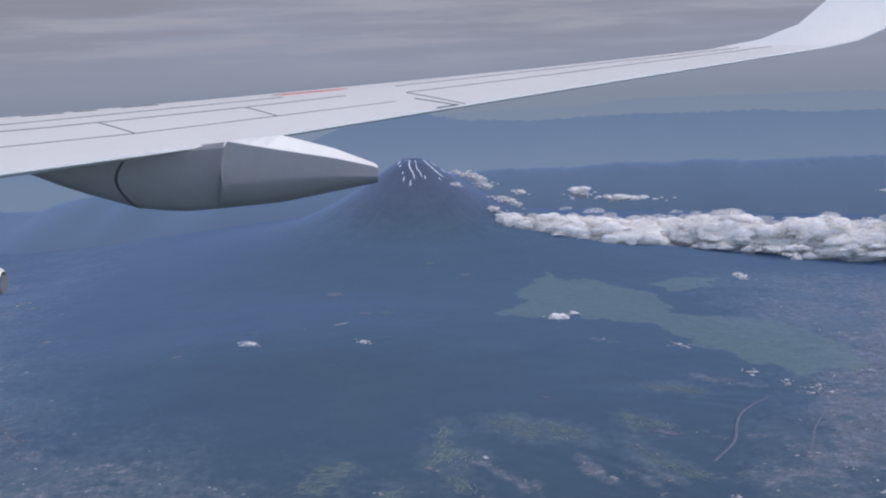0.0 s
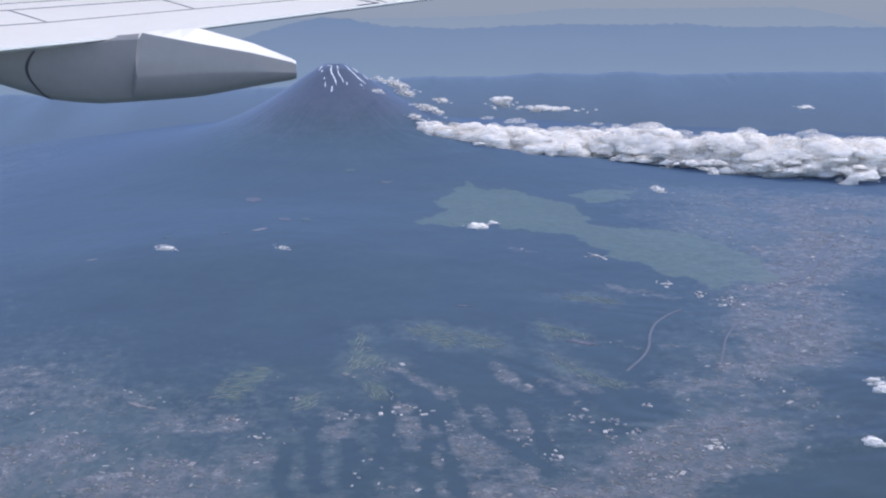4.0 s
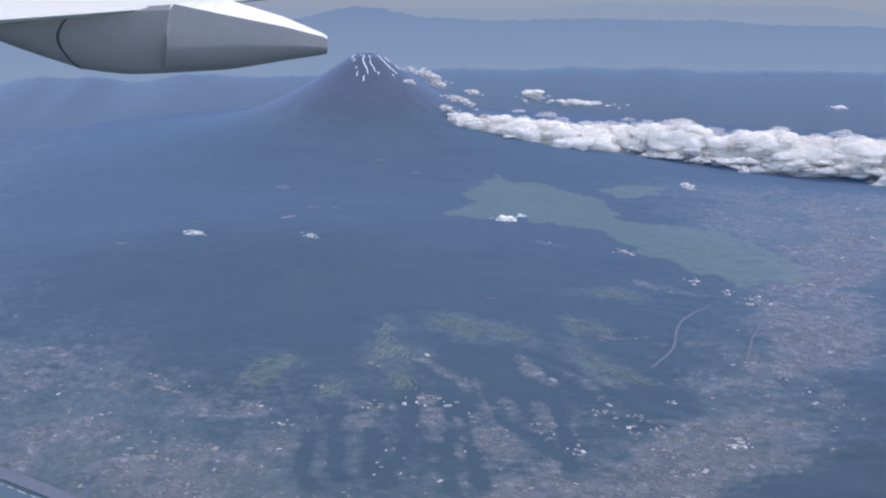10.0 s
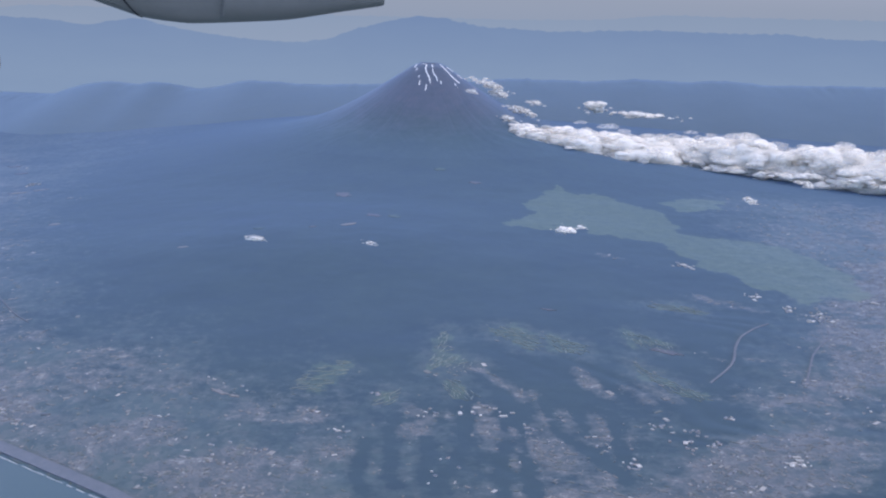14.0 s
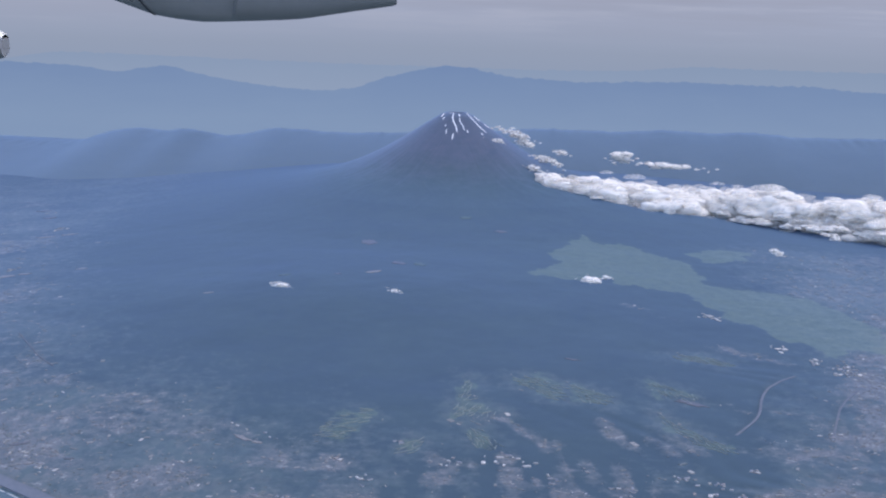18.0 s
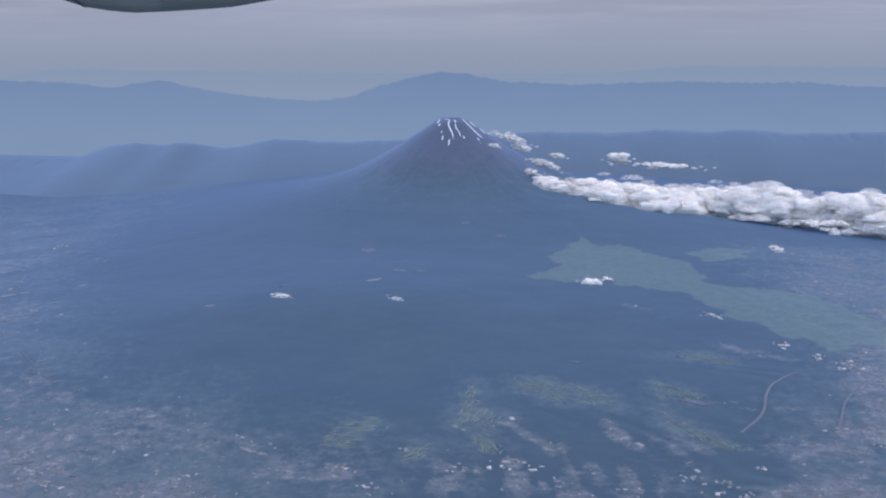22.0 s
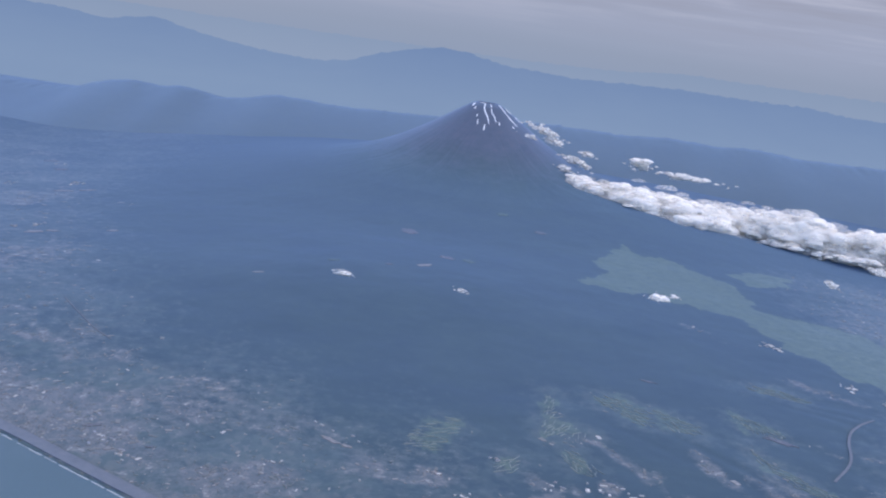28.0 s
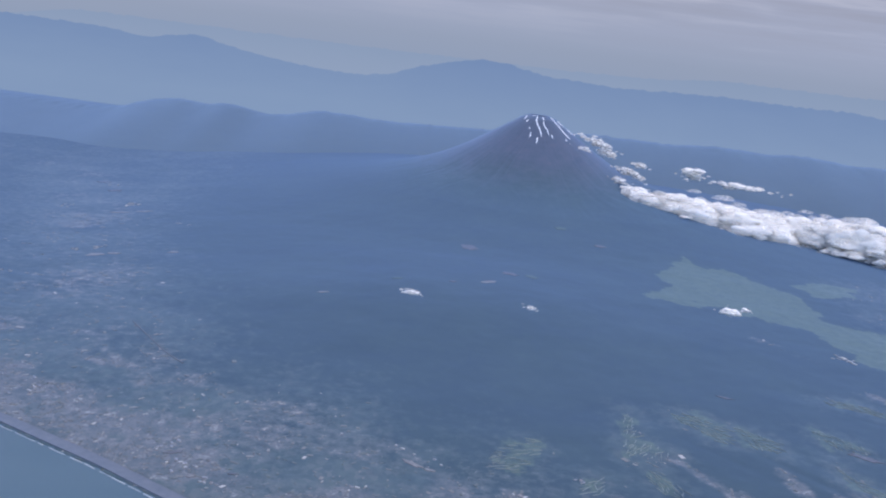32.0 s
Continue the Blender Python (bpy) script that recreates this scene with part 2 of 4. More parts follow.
def sky_material():
    """A high grey layer of cloud over a pale blue rim, with long streaks."""
    m = bpy.data.materials.new("high_cloud_sky")
    m.use_nodes = True
    tree = m.node_tree
    tree.nodes.remove(tree.nodes["Principled BSDF"])
    light = add(tree, "ShaderNodeEmission")
    xyz = add(tree, "ShaderNodeSeparateXYZ")
    tree.links.new(add(tree, "ShaderNodeTexCoord").outputs["Object"], xyz.inputs[0])
    lift = add(tree, "ShaderNodeMapRange")
    tree.links.new(xyz.outputs[2], lift.inputs[0])
    lift.inputs[1].default_value, lift.inputs[2].default_value = 60, 620
    streaks = noise_node(tree, 0.0022, 9, 0.62, (0.6, 0.6, 9.0))
    veil = noise_node(tree, 0.0007, 3, 0.5, (1.0, 1.0, 3.2))
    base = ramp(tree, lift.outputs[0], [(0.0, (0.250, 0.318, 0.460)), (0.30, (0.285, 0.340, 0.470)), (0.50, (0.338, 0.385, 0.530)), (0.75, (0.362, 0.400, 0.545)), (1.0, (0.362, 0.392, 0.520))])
    light_streak = ramp(tree, streaks, [(0.49, (0, 0, 0)), (0.64, (1, 1, 1))])
    dark_streak = ramp(tree, maths(tree, "MULTIPLY", streaks, veil), [(0.2, (1, 1, 1)), (0.34, (0, 0, 0))])
    high = ramp(tree, lift.outputs[0], [(0.35, (0, 0, 0)), (0.75, (1, 1, 1))])
    colour = mix(tree, maths(tree, "MULTIPLY", maths(tree, "MULTIPLY", light_streak, high), 0.55), base, (0.478, 0.495, 0.605))
    colour = mix(tree, maths(tree, "MULTIPLY", maths(tree, "MULTIPLY", dark_streak, high), 0.4), colour, (0.26, 0.265, 0.33))
    tree.links.new(colour, light.inputs[0])
    tree.links.new(light.outputs[0], tree.nodes["Material Output"].inputs[0])
    return m


LAND = land_material("land_cover")
CLOUD = cloud_material("cloud_white")
WISP = wisp_material("thin_cloud", 0.0, 0.55, 0.4, 0.40, 0.66)
RAG = wisp_material("ragged_cloud", 0.0, 0.82, 0.32, 0.40, 0.60)
# Ridge forest with haze painted in: paler, bluer base and a bright sheen tint
HAZED_RIDGE_WOOD = two_tone("hazy_ridge_forest", (0.060, 0.088, 0.108), (0.074, 0.104, 0.124), 0.012, 0.95, 0.9)
HAZED_RIDGE_WOOD.node_tree.nodes["Principled BSDF"].inputs["Sheen Tint"].default_value = (0.278, 0.372, 0.508, 1)
SNOW = two_tone("old_snow", (0.72, 0.74, 0.76), (0.88, 0.89, 0.90), 0.2, 0.7, relief=0.15)
SEA = material("sea_water", 0.28, 0.6)
SEA_TONE = ramp(SEA[1], noise_node(SEA[1], 0.01, 5), [(0.3, (0.060, 0.106, 0.120)), (0.7, (0.074, 0.122, 0.136))])
SEA[1].links.new(SEA_TONE, SEA[2].inputs["Base Color"])
bump(SEA[1], SEA[2], noise_node(SEA[1], 0.8, 5), 0.25, 0.3)
SAND = two_tone("dark_beach_gravel", (0.098, 0.106, 0.112), (0.150, 0.156, 0.160), 0.15, 0.9, 0.9)
SURF = two_tone("white_surf", (0.35, 0.37, 0.38), (0.62, 0.63, 0.63), 0.4, 0.8)
ROAD = two_tone("pale_concrete_road", (0.09, 0.092, 0.088), (0.145, 0.142, 0.13), 0.2, 0.9, 1.0)
FAIRWAY = two_tone("mown_fairway", (0.145, 0.172, 0.142), (0.215, 0.238, 0.198), 0.3, 0.9, 1.0, by_piece=0.3)
WHITE_ROOF = two_tone("white_metal_roof", (0.34, 0.33, 0.30), (0.62, 0.60, 0.56), 0.4, 0.6, 0.6, by_piece=0.5)
GREY_ROOF = two_tone("grey_roof", (0.14, 0.14, 0.14), (0.26, 0.25, 0.24), 0.4, 0.7, 1.0, by_piece=0.5)
TAN_ROOF = two_tone("tan_roof", (0.20, 0.16, 0.13), (0.32, 0.26, 0.21), 0.4, 0.7, 1.0, by_piece=0.5)
PALE_WALL = two_tone("pale_building_wall", (0.34, 0.32, 0.29), (0.46, 0.44, 0.40), 0.5, 0.8, 1.0)


def houses_material(name, stops):
    """Each loose piece of the mesh takes a tone of its own."""
    m, tree, shader = material(name, 0.8, 1.0)
    tree.links.new(ramp(tree, add(tree, "ShaderNodeNewGeometry").outputs["Random Per Island"], stops), shader.inputs["Base Color"])
    return m


HOUSES = houses_material("small_house_roofs", [(0.0, (0.085, 0.086, 0.077)), (0.45, (0.125, 0.12, 0.106)), (0.78, (0.17, 0.162, 0.145)), (0.96, (0.26, 0.245, 0.22)), (1.0, (0.55, 0.53, 0.49))])
PARCELS = houses_material("field_parcels", [(0.0, (0.070, 0.088, 0.064)), (0.5, (0.098, 0.102, 0.082)), (0.8, (0.16, 0.152, 0.128)), (0.94, (0.24, 0.23, 0.20)), (1.0, (0.45, 0.43, 0.39))])
for mat in (HOUSES, PARCELS):
    mat.node_tree.nodes["Principled BSDF"].inputs["Sheen Tint"].default_value = (*TOWN_HAZE_SHEEN, 1)
PALE_EARTH = two_tone("pale_bare_earth", (0.14, 0.13, 0.115), (0.26, 0.24, 0.21), 0.3, 0.95, 0.9)
DULL_EARTH = two_tone("dull_bare_earth", (0.082, 0.080, 0.072), (0.122, 0.106, 0.094), 0.2, 0.95, 1.0)
GRASS = two_tone("clearing_grass", (0.050, 0.074, 0.046), (0.080, 0.105, 0.062), 0.2, 0.95, 1.0)
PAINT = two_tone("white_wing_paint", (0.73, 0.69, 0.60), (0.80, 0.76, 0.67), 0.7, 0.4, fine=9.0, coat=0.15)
# Fairing flanks: the white paint darkened to grey to hold their shade
FAIRING_SHADE_GREY = two_tone("fairing_paint_greyed_for_shade", (0.176, 0.169, 0.158), (0.214, 0.206, 0.194), 1.2, 0.42, fine=8.0, coat=0.1)
SEAL = two_tone("dark_rubber_seal", (0.025, 0.026, 0.03), (0.05, 0.05, 0.055), 5.0, 0.7)
JOINT = two_tone("panel_joint_filler", (0.13, 0.13, 0.135), (0.2, 0.2, 0.205), 3.0, 0.7)
RED = two_tone("red_wing_marking", (0.55, 0.10, 0.09), (0.65, 0.16, 0.14), 2.0, 0.45)


# ---- mesh helpers ----
def mesh_of(name, verts, faces, mat, smooth=True):
    me = bpy.data.meshes.new(name)
    me.from_pydata([tuple(map(float, v)) for v in verts], [], [tuple(map(int, f)) for f in faces])
    me.materials.append(mat)
    if smooth:
        me.polygons.foreach_set("use_smooth", [True] * len(me.polygons))
    me.update()
    return me


def thing(name, verts, faces, mat, label, category, group="", kind="", smooth=True):
    return tagged(new(name, mesh_of(name, verts, faces, mat, smooth)), label, category, group, kind)


def part(name, verts, faces, mat, parent, label="", smooth=True):
    ob = new(name, mesh_of(name, verts, faces, mat, smooth))
    ob.parent = parent
    return tagged(ob, label)


def empty(name, place, label, category, group=""):
    ob = new(name)
    ob.matrix_world = Matrix.Translation(place)
    return tagged(ob, label, category, group)


def hashed(i, j, seed):
    n = (i * 374761393 + j * 668265263 + seed * 1442695041) & 0x7FFFFFFF
    n = ((n ^ (n >> 13)) * 1274126177) & 0x7FFFFFFF
    return ((n ^ (n >> 16)) & 0xFFFF) / 65535.0


def wave(x, y, seed=0):
    """Smooth noise from 0 to 1 on arrays."""
    i, j = np.floor(x).astype(np.int64), np.floor(y).astype(np.int64)
    u, v = x - i, y - j
    u, v = u * u * (3 - 2 * u), v * v * (3 - 2 * v)
    a, b, c, d = hashed(i, j, seed), hashed(i + 1, j, seed), hashed(i, j + 1, seed), hashed(i + 1, j + 1, seed)
    return (a * (1 - u) + b * u) * (1 - v) + (c * (1 - u) + d * u) * v


def fbm(x, y, seed=0, octaves=4):
    total, size = 0.0, 0.5
    for n in range(octaves):
        total = total + size * wave(x * 2**n, y * 2**n, seed + 17 * n)
        size *= 0.5
    return total


def step(a, b, x):
    k = np.clip((x - a) / (b - a), 0, 1)
    return k * k * (3 - 2 * k)


def line_distance(x, y, points):
    """Distance to a bent line, and on which side of it (plus: left of its way)."""
    best, side = np.full(np.shape(x), 1e9), np.zeros(np.shape(x))
    for (ax, ay), (bx, by) in zip(points, points[1:]):
        dx, dy = bx - ax, by - ay
        k = np.clip(((x - ax) * dx + (y - ay) * dy) / (dx * dx + dy * dy), 0, 1)
        d = np.hypot(x - ax - k * dx, y - ay - k * dy)
        near = d < best
        best = np.where(near, d, best)
        side = np.where(near, np.sign(dx * (y - ay) - dy * (x - ax)), side)
    return best, side


def inside(x, y, points):
    """Whether each place lies inside a closed outline."""
    found = np.zeros(np.shape(x), bool)
    for (ax, ay), (bx, by) in zip(points, points[1:] + points[:1]):
        if ay != by:
            found ^= ((ay > y) != (by > y)) & (x < (bx - ax) * (y - ay) / (by - ay) + ax)
    return found


# ---- the lie of the land ----
COAST = [(-1900, -640), (-1200, -860), (-700, -1010), (-428, -1160), (-333, -1226), (-260, -1283), (-150, -1368), (0, -1520), (300, -1900), (500, -2900)]
VALLEY = [(700, -470), (582, -682), (518, -797), (452, -1000), (400, -1118), (346, -1212), (290, -1301), (225, -1380), (100, -1480)]
PLAIN = [(-760, 60), (-600, -290), (-540, -560), (-450, -860), (-330, -1090)]
MEADOW = [(197, -387), (211, -419), (252, -418), (284, -475), (318, -495), (329, -582), (353, -606), (397, -626), (433, -648), (469, -695), (489, -744), (483, -837), (469, -861), (433, -855),
          (410, -880), (380, -827), (357, -786), (338, -756), (313, -708), (300, -659), (261, -654), (230, -632), (197, -615), (157, -615), (120, -616), (152, -555), (146, -492)]
MEADOW_FAR = [(324, -449), (368, -395), (408, -404), (396, -462), (341, -490)]
FOOTHILL = (-85, -735)
# villages strung along the spurs: a bent line and its half width
VILLAGES = [([(74, -1121), (97, -1126), (115, -1155), (127, -1182)], 5), ([(133, -1166), (139, -1194), (146, -1229), (160, -1290)], 5), ([(171, -1112), (182, -1144), (189, -1173), (186, -1260)], 6),
            ([(86, -1199), (96, -1212), (105, -1245), (112, -1300)], 9), ([(42, -1208), (52, -1225), (42, -1260)], 8), ([(65, -1213), (75, -1232)], 7), ([(186, -1179), (207, -1198), (232, -1222)], 8),
            ([(263, -1042), (280, -1052), (294, -1066)], 6), ([(317, -1057), (343, -1062), (359, -1077)], 5), ([(227, -727), (253, -761), (279, -786)], 9), ([(303, -873), (353, -911), (376, -941), (427, -923)], 10),
            ([(292, -1157), (303, -1169)], 5), ([(-128, -1154), (-99, -1182)], 5), ([(-292, -1187), (-260, -1200)], 8), ([(-40, -1215), (-20, -1240)], 7)]

# wooded ravines between the spurs
RAVINES = [[(85, -1165), (79, -1191), (80, -1272), (70, -1324), (63, -1361)], [(109, -1167), (111, -1191), (114, -1264), (111, -1307), (110, -1366)], [(119, -1202), (124, -1239), (124, -1306), (130, -1364)],
           [(12, -1272), (9, -1335), (18, -1365)], [(54, -1265), (58, -1346)], [(146, -1225), (153, -1253), (175, -1287), (188, -1319), (191, -1337)], [(192, -1214), (194, -1257), (197, -1304)],
           [(172, -1162), (167, -1200), (172, -1246)], [(29, -1229), (29, -1294), (37, -1352)],
           [(233, -1241), (247, -1258), (264, -1254)], [(140, -1177), (147, -1212)], [(294, -1102), (271, -1158), (278, -1194), (288, -1211)]]
# wooded hills beside the valley: middle and reach
WOODS = [(270, -1195, 27, 48), (458, -1190, 34, 46), (362, -1372, 58, 30)]
# golf courses: outline and the way their fairways run
GOLF = [([(60, -1007), (66, -1032), (62, -1061), (67, -1084), (84, -1095), (89, -1108), (77, -1112), (63, -1123), (53, -1125), (49, -1089), (53, -1070), (52, -1038)], 65),
        ([(101, -1002), (121, -1005), (146, -1022), (142, -1064), (132, -1064), (121, -1042), (102, -1031)], 150), ([(149, -1018), (166, -1030), (185, -1044), (185, -1074), (168, -1068), (154, -1061)], 130),
        ([(61, -1140), (78, -1144), (91, -1178), (85, -1187), (70, -1185), (62, -1168)], 120), ([(-53, -1150), (-26, -1105), (-17, -1113), (-16, -1136), (-26, -1146), (-28, -1172), (-35, -1186), (-52, -1173)], 10),
        ([(9, -1195), (27, -1163), (32, -1180), (21, -1208)], 60), ([(218, -1060), (224, -1093), (244, -1125), (264, -1146), (274, -1165), (271, -1173), (244, -1160), (239, -1146), (224, -1114)], 128),
        ([(219, -999), (236, -1007), (260, -1036), (252, -1056), (234, -1045), (219, -1024)], 110), ([(249, -910), (283, -904), (307, -929), (300, -941), (279, -931), (253, -925)], 160)]


FLANK_R = np.arange(0, 4001, 2.0)
FLANK_Z = np.interp(FLANK_R, [0, 9, 16, 28, 60, 95, 131, 180, 250, 350, 500, 700, 900, 1100, 1250, 1400, 1700, 4000],
                    [181, 183, 188, 183, 162, 139, 117, 98, 82, 67, 50, 35, 26, 19, 12, 9, 6, 4])
bell = np.exp(-0.5 * (np.arange(-40, 41) / 14.0) ** 2)
eased = np.convolve(np.pad(FLANK_Z, 40, mode="edge"), bell / bell.sum(), "valid")
FLANK_Z = FLANK_Z + (eased - FLANK_Z) * np.clip((FLANK_R - 50) / 60, 0, 1)


def height(x, y):
    x, y = np.asarray(x, float), np.asarray(y, float)
    r, around = np.hypot(x, y), np.arctan2(y, x)
    z = np.interp(r, FLANK_R, FLANK_Z)
    gullies = np.abs(wave(around * 22 + 3 * wave(r / 60, around * 3, 5), r / 140, 3) - 0.5)
    z = z - 0.7 * gullies * step(14, 60, r) * (1 - step(120, 420, r))
    z = z + 3.0 * (fbm(x / 18, y / 18, 61) - 0.47) * (1 - step(15, 60, r)) * step(4, 14, r)
    low = step(-120, -820, x)
    z = z * (1 - 0.72 * low)
    fx, fy = x - FOOTHILL[0], y - FOOTHILL[1]
    a, turn = np.hypot(fx / 1.2, fy), np.arctan2(fy, fx)
    z = z + 11 * np.exp(-((a / 160) ** 2)) * (0.9 + 0.2 * fbm(x / 70, y / 70, 9)) + 6 * np.exp(-((a / 330) ** 2))
    fan = np.abs(wave(turn * 24 + 2.2 * wave(a / 70, turn * 5, 21), a / 300, 11) - 0.5) * 2
    z = z - 0.5 * (1 - fan) ** 2 * step(330, 430, a) * (1 - step(600, 800, a)) * step(0.2, -0.3, fy / (a + 1)) * (1 - step(300, 420, x))
    z = z + 38 * np.exp(-(((x - 660) / 190) ** 2 + ((y + 1330) / 230) ** 2)) * (0.6 + 0.8 * fbm(x / 50, y / 50, 31))
    z = z + 1.3 * (fbm(x / 60, y / 60, 2) - 0.47) * step(250, 500, r)
    d, side = line_distance(x, y, COAST)
    inland = d * side
    z = np.where(inland > 0, 0.5 + z * (1 - np.exp(-np.maximum(inland, 0) / 90)), -0.03 * d - 0.4)
    return z


def covers(x, y, z):
    """How far each kind of ground cover lies on the land, from 0 to 1."""
    r = np.hypot(x, y)
    fx, fy = x - FOOTHILL[0], y - FOOTHILL[1]
    a, turn = np.hypot(fx / 1.2, fy), np.arctan2(fy, fx)
    fan = np.abs(wave(turn * 24 + 2.2 * wave(a / 70, turn * 5, 21), a / 300, 11) - 0.5) * 2
    d, _ = line_distance(x, y, VALLEY)
    coast, side = line_distance(x, y, COAST)
    plain, _ = line_distance(x, y, PLAIN)
    patch = fbm(x / 38, y / 38, 41)
    town = 1.3 * np.exp(-((d / 56) ** 2))
    town = np.maximum(town, 1.1 * np.exp(-((coast / 185) ** 2)) * (x < 60))
    town = np.maximum(town, 0.46 * np.exp(-((plain / 95) ** 2)))
    town = np.maximum(town, step(420, 540, a) * (0.35 + 0.75 * fan) * (fy < -120) * (x > -260) * (x < 330) * (0.4 + 1.15 * patch))
    for points, wide in VILLAGES:
        town = np.maximum(town, 0.8 * np.exp(-((line_distance(x + 26 * (patch - 0.47), y - 34 * (patch - 0.47), points)[0] / (1.7 * wide)) ** 2)))
    town = np.maximum(town, 0.68 * np.exp(-(((x - 650) / 260) ** 4 + ((y + 600) / 270) ** 4)))
    wild = np.zeros(np.shape(x))
    for points in RAVINES:
        wild = np.maximum(wild, np.exp(-((line_distance(x + 12 * (patch - 0.47), y, points)[0] / 5.5) ** 2)))
    for wx, wy, rx, ry in WOODS:
        wild = np.maximum(wild, 0.95 * np.exp(-(((x - wx + 40 * (patch - 0.47)) / rx) ** 4 + ((y - wy + 60 * (patch - 0.47)) / ry) ** 4)))
    town = town * (0.45 + 0.75 * step(0.36, 0.54, fbm(x / 75, y / 55, 44)))
    town = town * (-0.15 + 1.5 * patch + 0.7 * fbm(x / 13, y / 19, 43)) * (side > 0) * (coast > 7) * (1 - 0.8 * wild)
    field = np.maximum(0.9 * np.exp(-((d / 130) ** 2)), 1.1 * np.exp(-((coast / 280) ** 2)))
    field = np.maximum(field, 0.75 * np.exp(-((plain / 170) ** 2)))
    field = np.maximum(field, 1.0 * np.exp(-(((x - 640) / 290) ** 4 + ((y + 600) / 290) ** 4)))
    field = np.maximum(field, step(400, 520, a) * (0.85 * fan - 0.08) * (fy < -80) * (x < 360))
    # Western farmland, spread wide so its sheen paints haze on the far plain
    field = np.maximum(field, 0.55 * step(-240, -560, x) * step(1400, 1100, np.abs(y)))
    for outline, _ in GOLF:
        field = np.maximum(field, 0.7 * np.exp(-(line_distance(x, y, outline)[0] / 26) ** 2))
    field = field * (0.45 + 1.05 * fbm(x / 55, y / 55, 77)) * (side > 0) * (1 - 0.85 * wild)
    wx, wy = x + 34 * (fbm(x / 22, y / 26, 51, 5) - 0.47), y + 60 * (fbm(x / 25, y / 30, 52, 5) - 0.47)
    meadow = (inside(wx, wy, MEADOW) | inside(wx, wy, MEADOW_FAR)).astype(float)
    for outline, _ in GOLF:
        meadow = np.maximum(meadow, 0.62 * inside(wx, wy + 0.3 * (y - wy), outline))
    # Bare lava; the low start also lays the haze sheen on the upper forest
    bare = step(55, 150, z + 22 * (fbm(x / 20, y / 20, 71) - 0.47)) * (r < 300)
    return {"town": town, "field": field, "meadow": meadow, "bare": bare}


fine, coarse = radians(0.24), radians(1.5)
turns = np.concatenate([np.arange(radians(-142), radians(-32), fine), np.arange(radians(-32), radians(218), coarse)])
CONE_R = 300.0
cone_rings = np.concatenate([[0.01, 3, 6, 9], np.arange(11, 60, 1.8), np.arange(60, CONE_R, 3.2), [CONE_R]])
land_rings = np.concatenate([[CONE_R], np.arange(CONE_R + 4, 1460, 4.2), np.arange(1470, 2950, 60)])


def ring_sheet(name, rings, label, category, kind):
    """A sheet of land in rings round the volcano, with its ground cover."""
    rr, tt = np.meshgrid(rings, turns, indexing="ij")
    x, y = rr * np.cos(tt), rr * np.sin(tt)
    z = height(x, y)
    n, k = rr.shape
    i, j = np.meshgrid(np.arange(n - 1), np.arange(k), indexing="ij")
    j2 = (j + 1) % k
    faces = np.stack([i * k + j, (i + 1) * k + j, (i + 1) * k + j2, i * k + j2], -1).reshape(-1, 4)
    me = bpy.data.meshes.new(name)
    me.vertices.add(n * k)
    me.vertices.foreach_set("co", np.stack([x, y, z], -1).astype(np.float32).ravel())
    me.loops.add(faces.size)
    me.loops.foreach_set("vertex_index", faces.astype(np.int32).ravel())
    me.polygons.add(len(faces))
    me.polygons.foreach_set("loop_start", np.arange(0, faces.size, 4, dtype=np.int32))
    me.polygons.foreach_set("use_smooth", np.ones(len(faces), bool))
    me.update(calc_edges=True)
    for key, values in covers(x, y, z).items():
        me.attributes.new(key, "FLOAT", "POINT").data.foreach_set("value", values.astype(np.float32).ravel())
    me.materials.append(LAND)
    return tagged(new(name, me), label, category, "", kind)


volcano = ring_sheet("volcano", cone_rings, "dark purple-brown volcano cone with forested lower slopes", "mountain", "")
ground = ring_sheet("ground", land_rings, "dark forested lowland with towns, fields and meadows in haze", "ground", "structure")

# ---- far ridges and the sky behind them ----
def ridge(name, y, depth, crest, low, high, label, seed):
    """A far mountain chain: a strip of relief whose crest follows a short row of heights."""
    xs, rows = np.arange(-1900, 1901, 6.0), np.linspace(-1, 1, 37)
    top = np.interp(xs, *zip(*crest))
    top = np.convolve(np.pad(top, 6, mode="edge"), np.hanning(15)[1:-1] / np.hanning(15).sum(), "valid")
    gx, gv = np.meshgrid(xs, rows, indexing="ij")
    gy = y + gv * depth
    spur = 2 * np.abs(fbm(gx / 150, gy / 260, seed + 5, 5) - 0.47)
    rough = fbm(gx / 34, gy / 60, seed + 9, 4) - 0.47
    slope = 1 - np.abs(gv) ** 1.25
    gz = top[:, None] * slope * (1 - 0.02 * spur * np.minimum(1, 4 * np.abs(gv))) + (1.5 * rough + max(4, 0.05 * max(z for _, z in crest)) * (fbm(gx / 14, gy / 40, seed + 2, 4) - 0.45)) * np.exp(-((gv / 0.12) ** 2)) - 6
    n, k = gx.shape
    faces = [(i * k + j, (i + 1) * k + j, (i + 1) * k + j + 1, i * k + j + 1) for i in range(n - 1) for j in range(k - 1)]
    peak = max(z for _, z in crest)
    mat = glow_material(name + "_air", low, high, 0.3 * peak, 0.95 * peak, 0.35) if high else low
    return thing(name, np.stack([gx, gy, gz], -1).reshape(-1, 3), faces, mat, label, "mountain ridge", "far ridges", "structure")


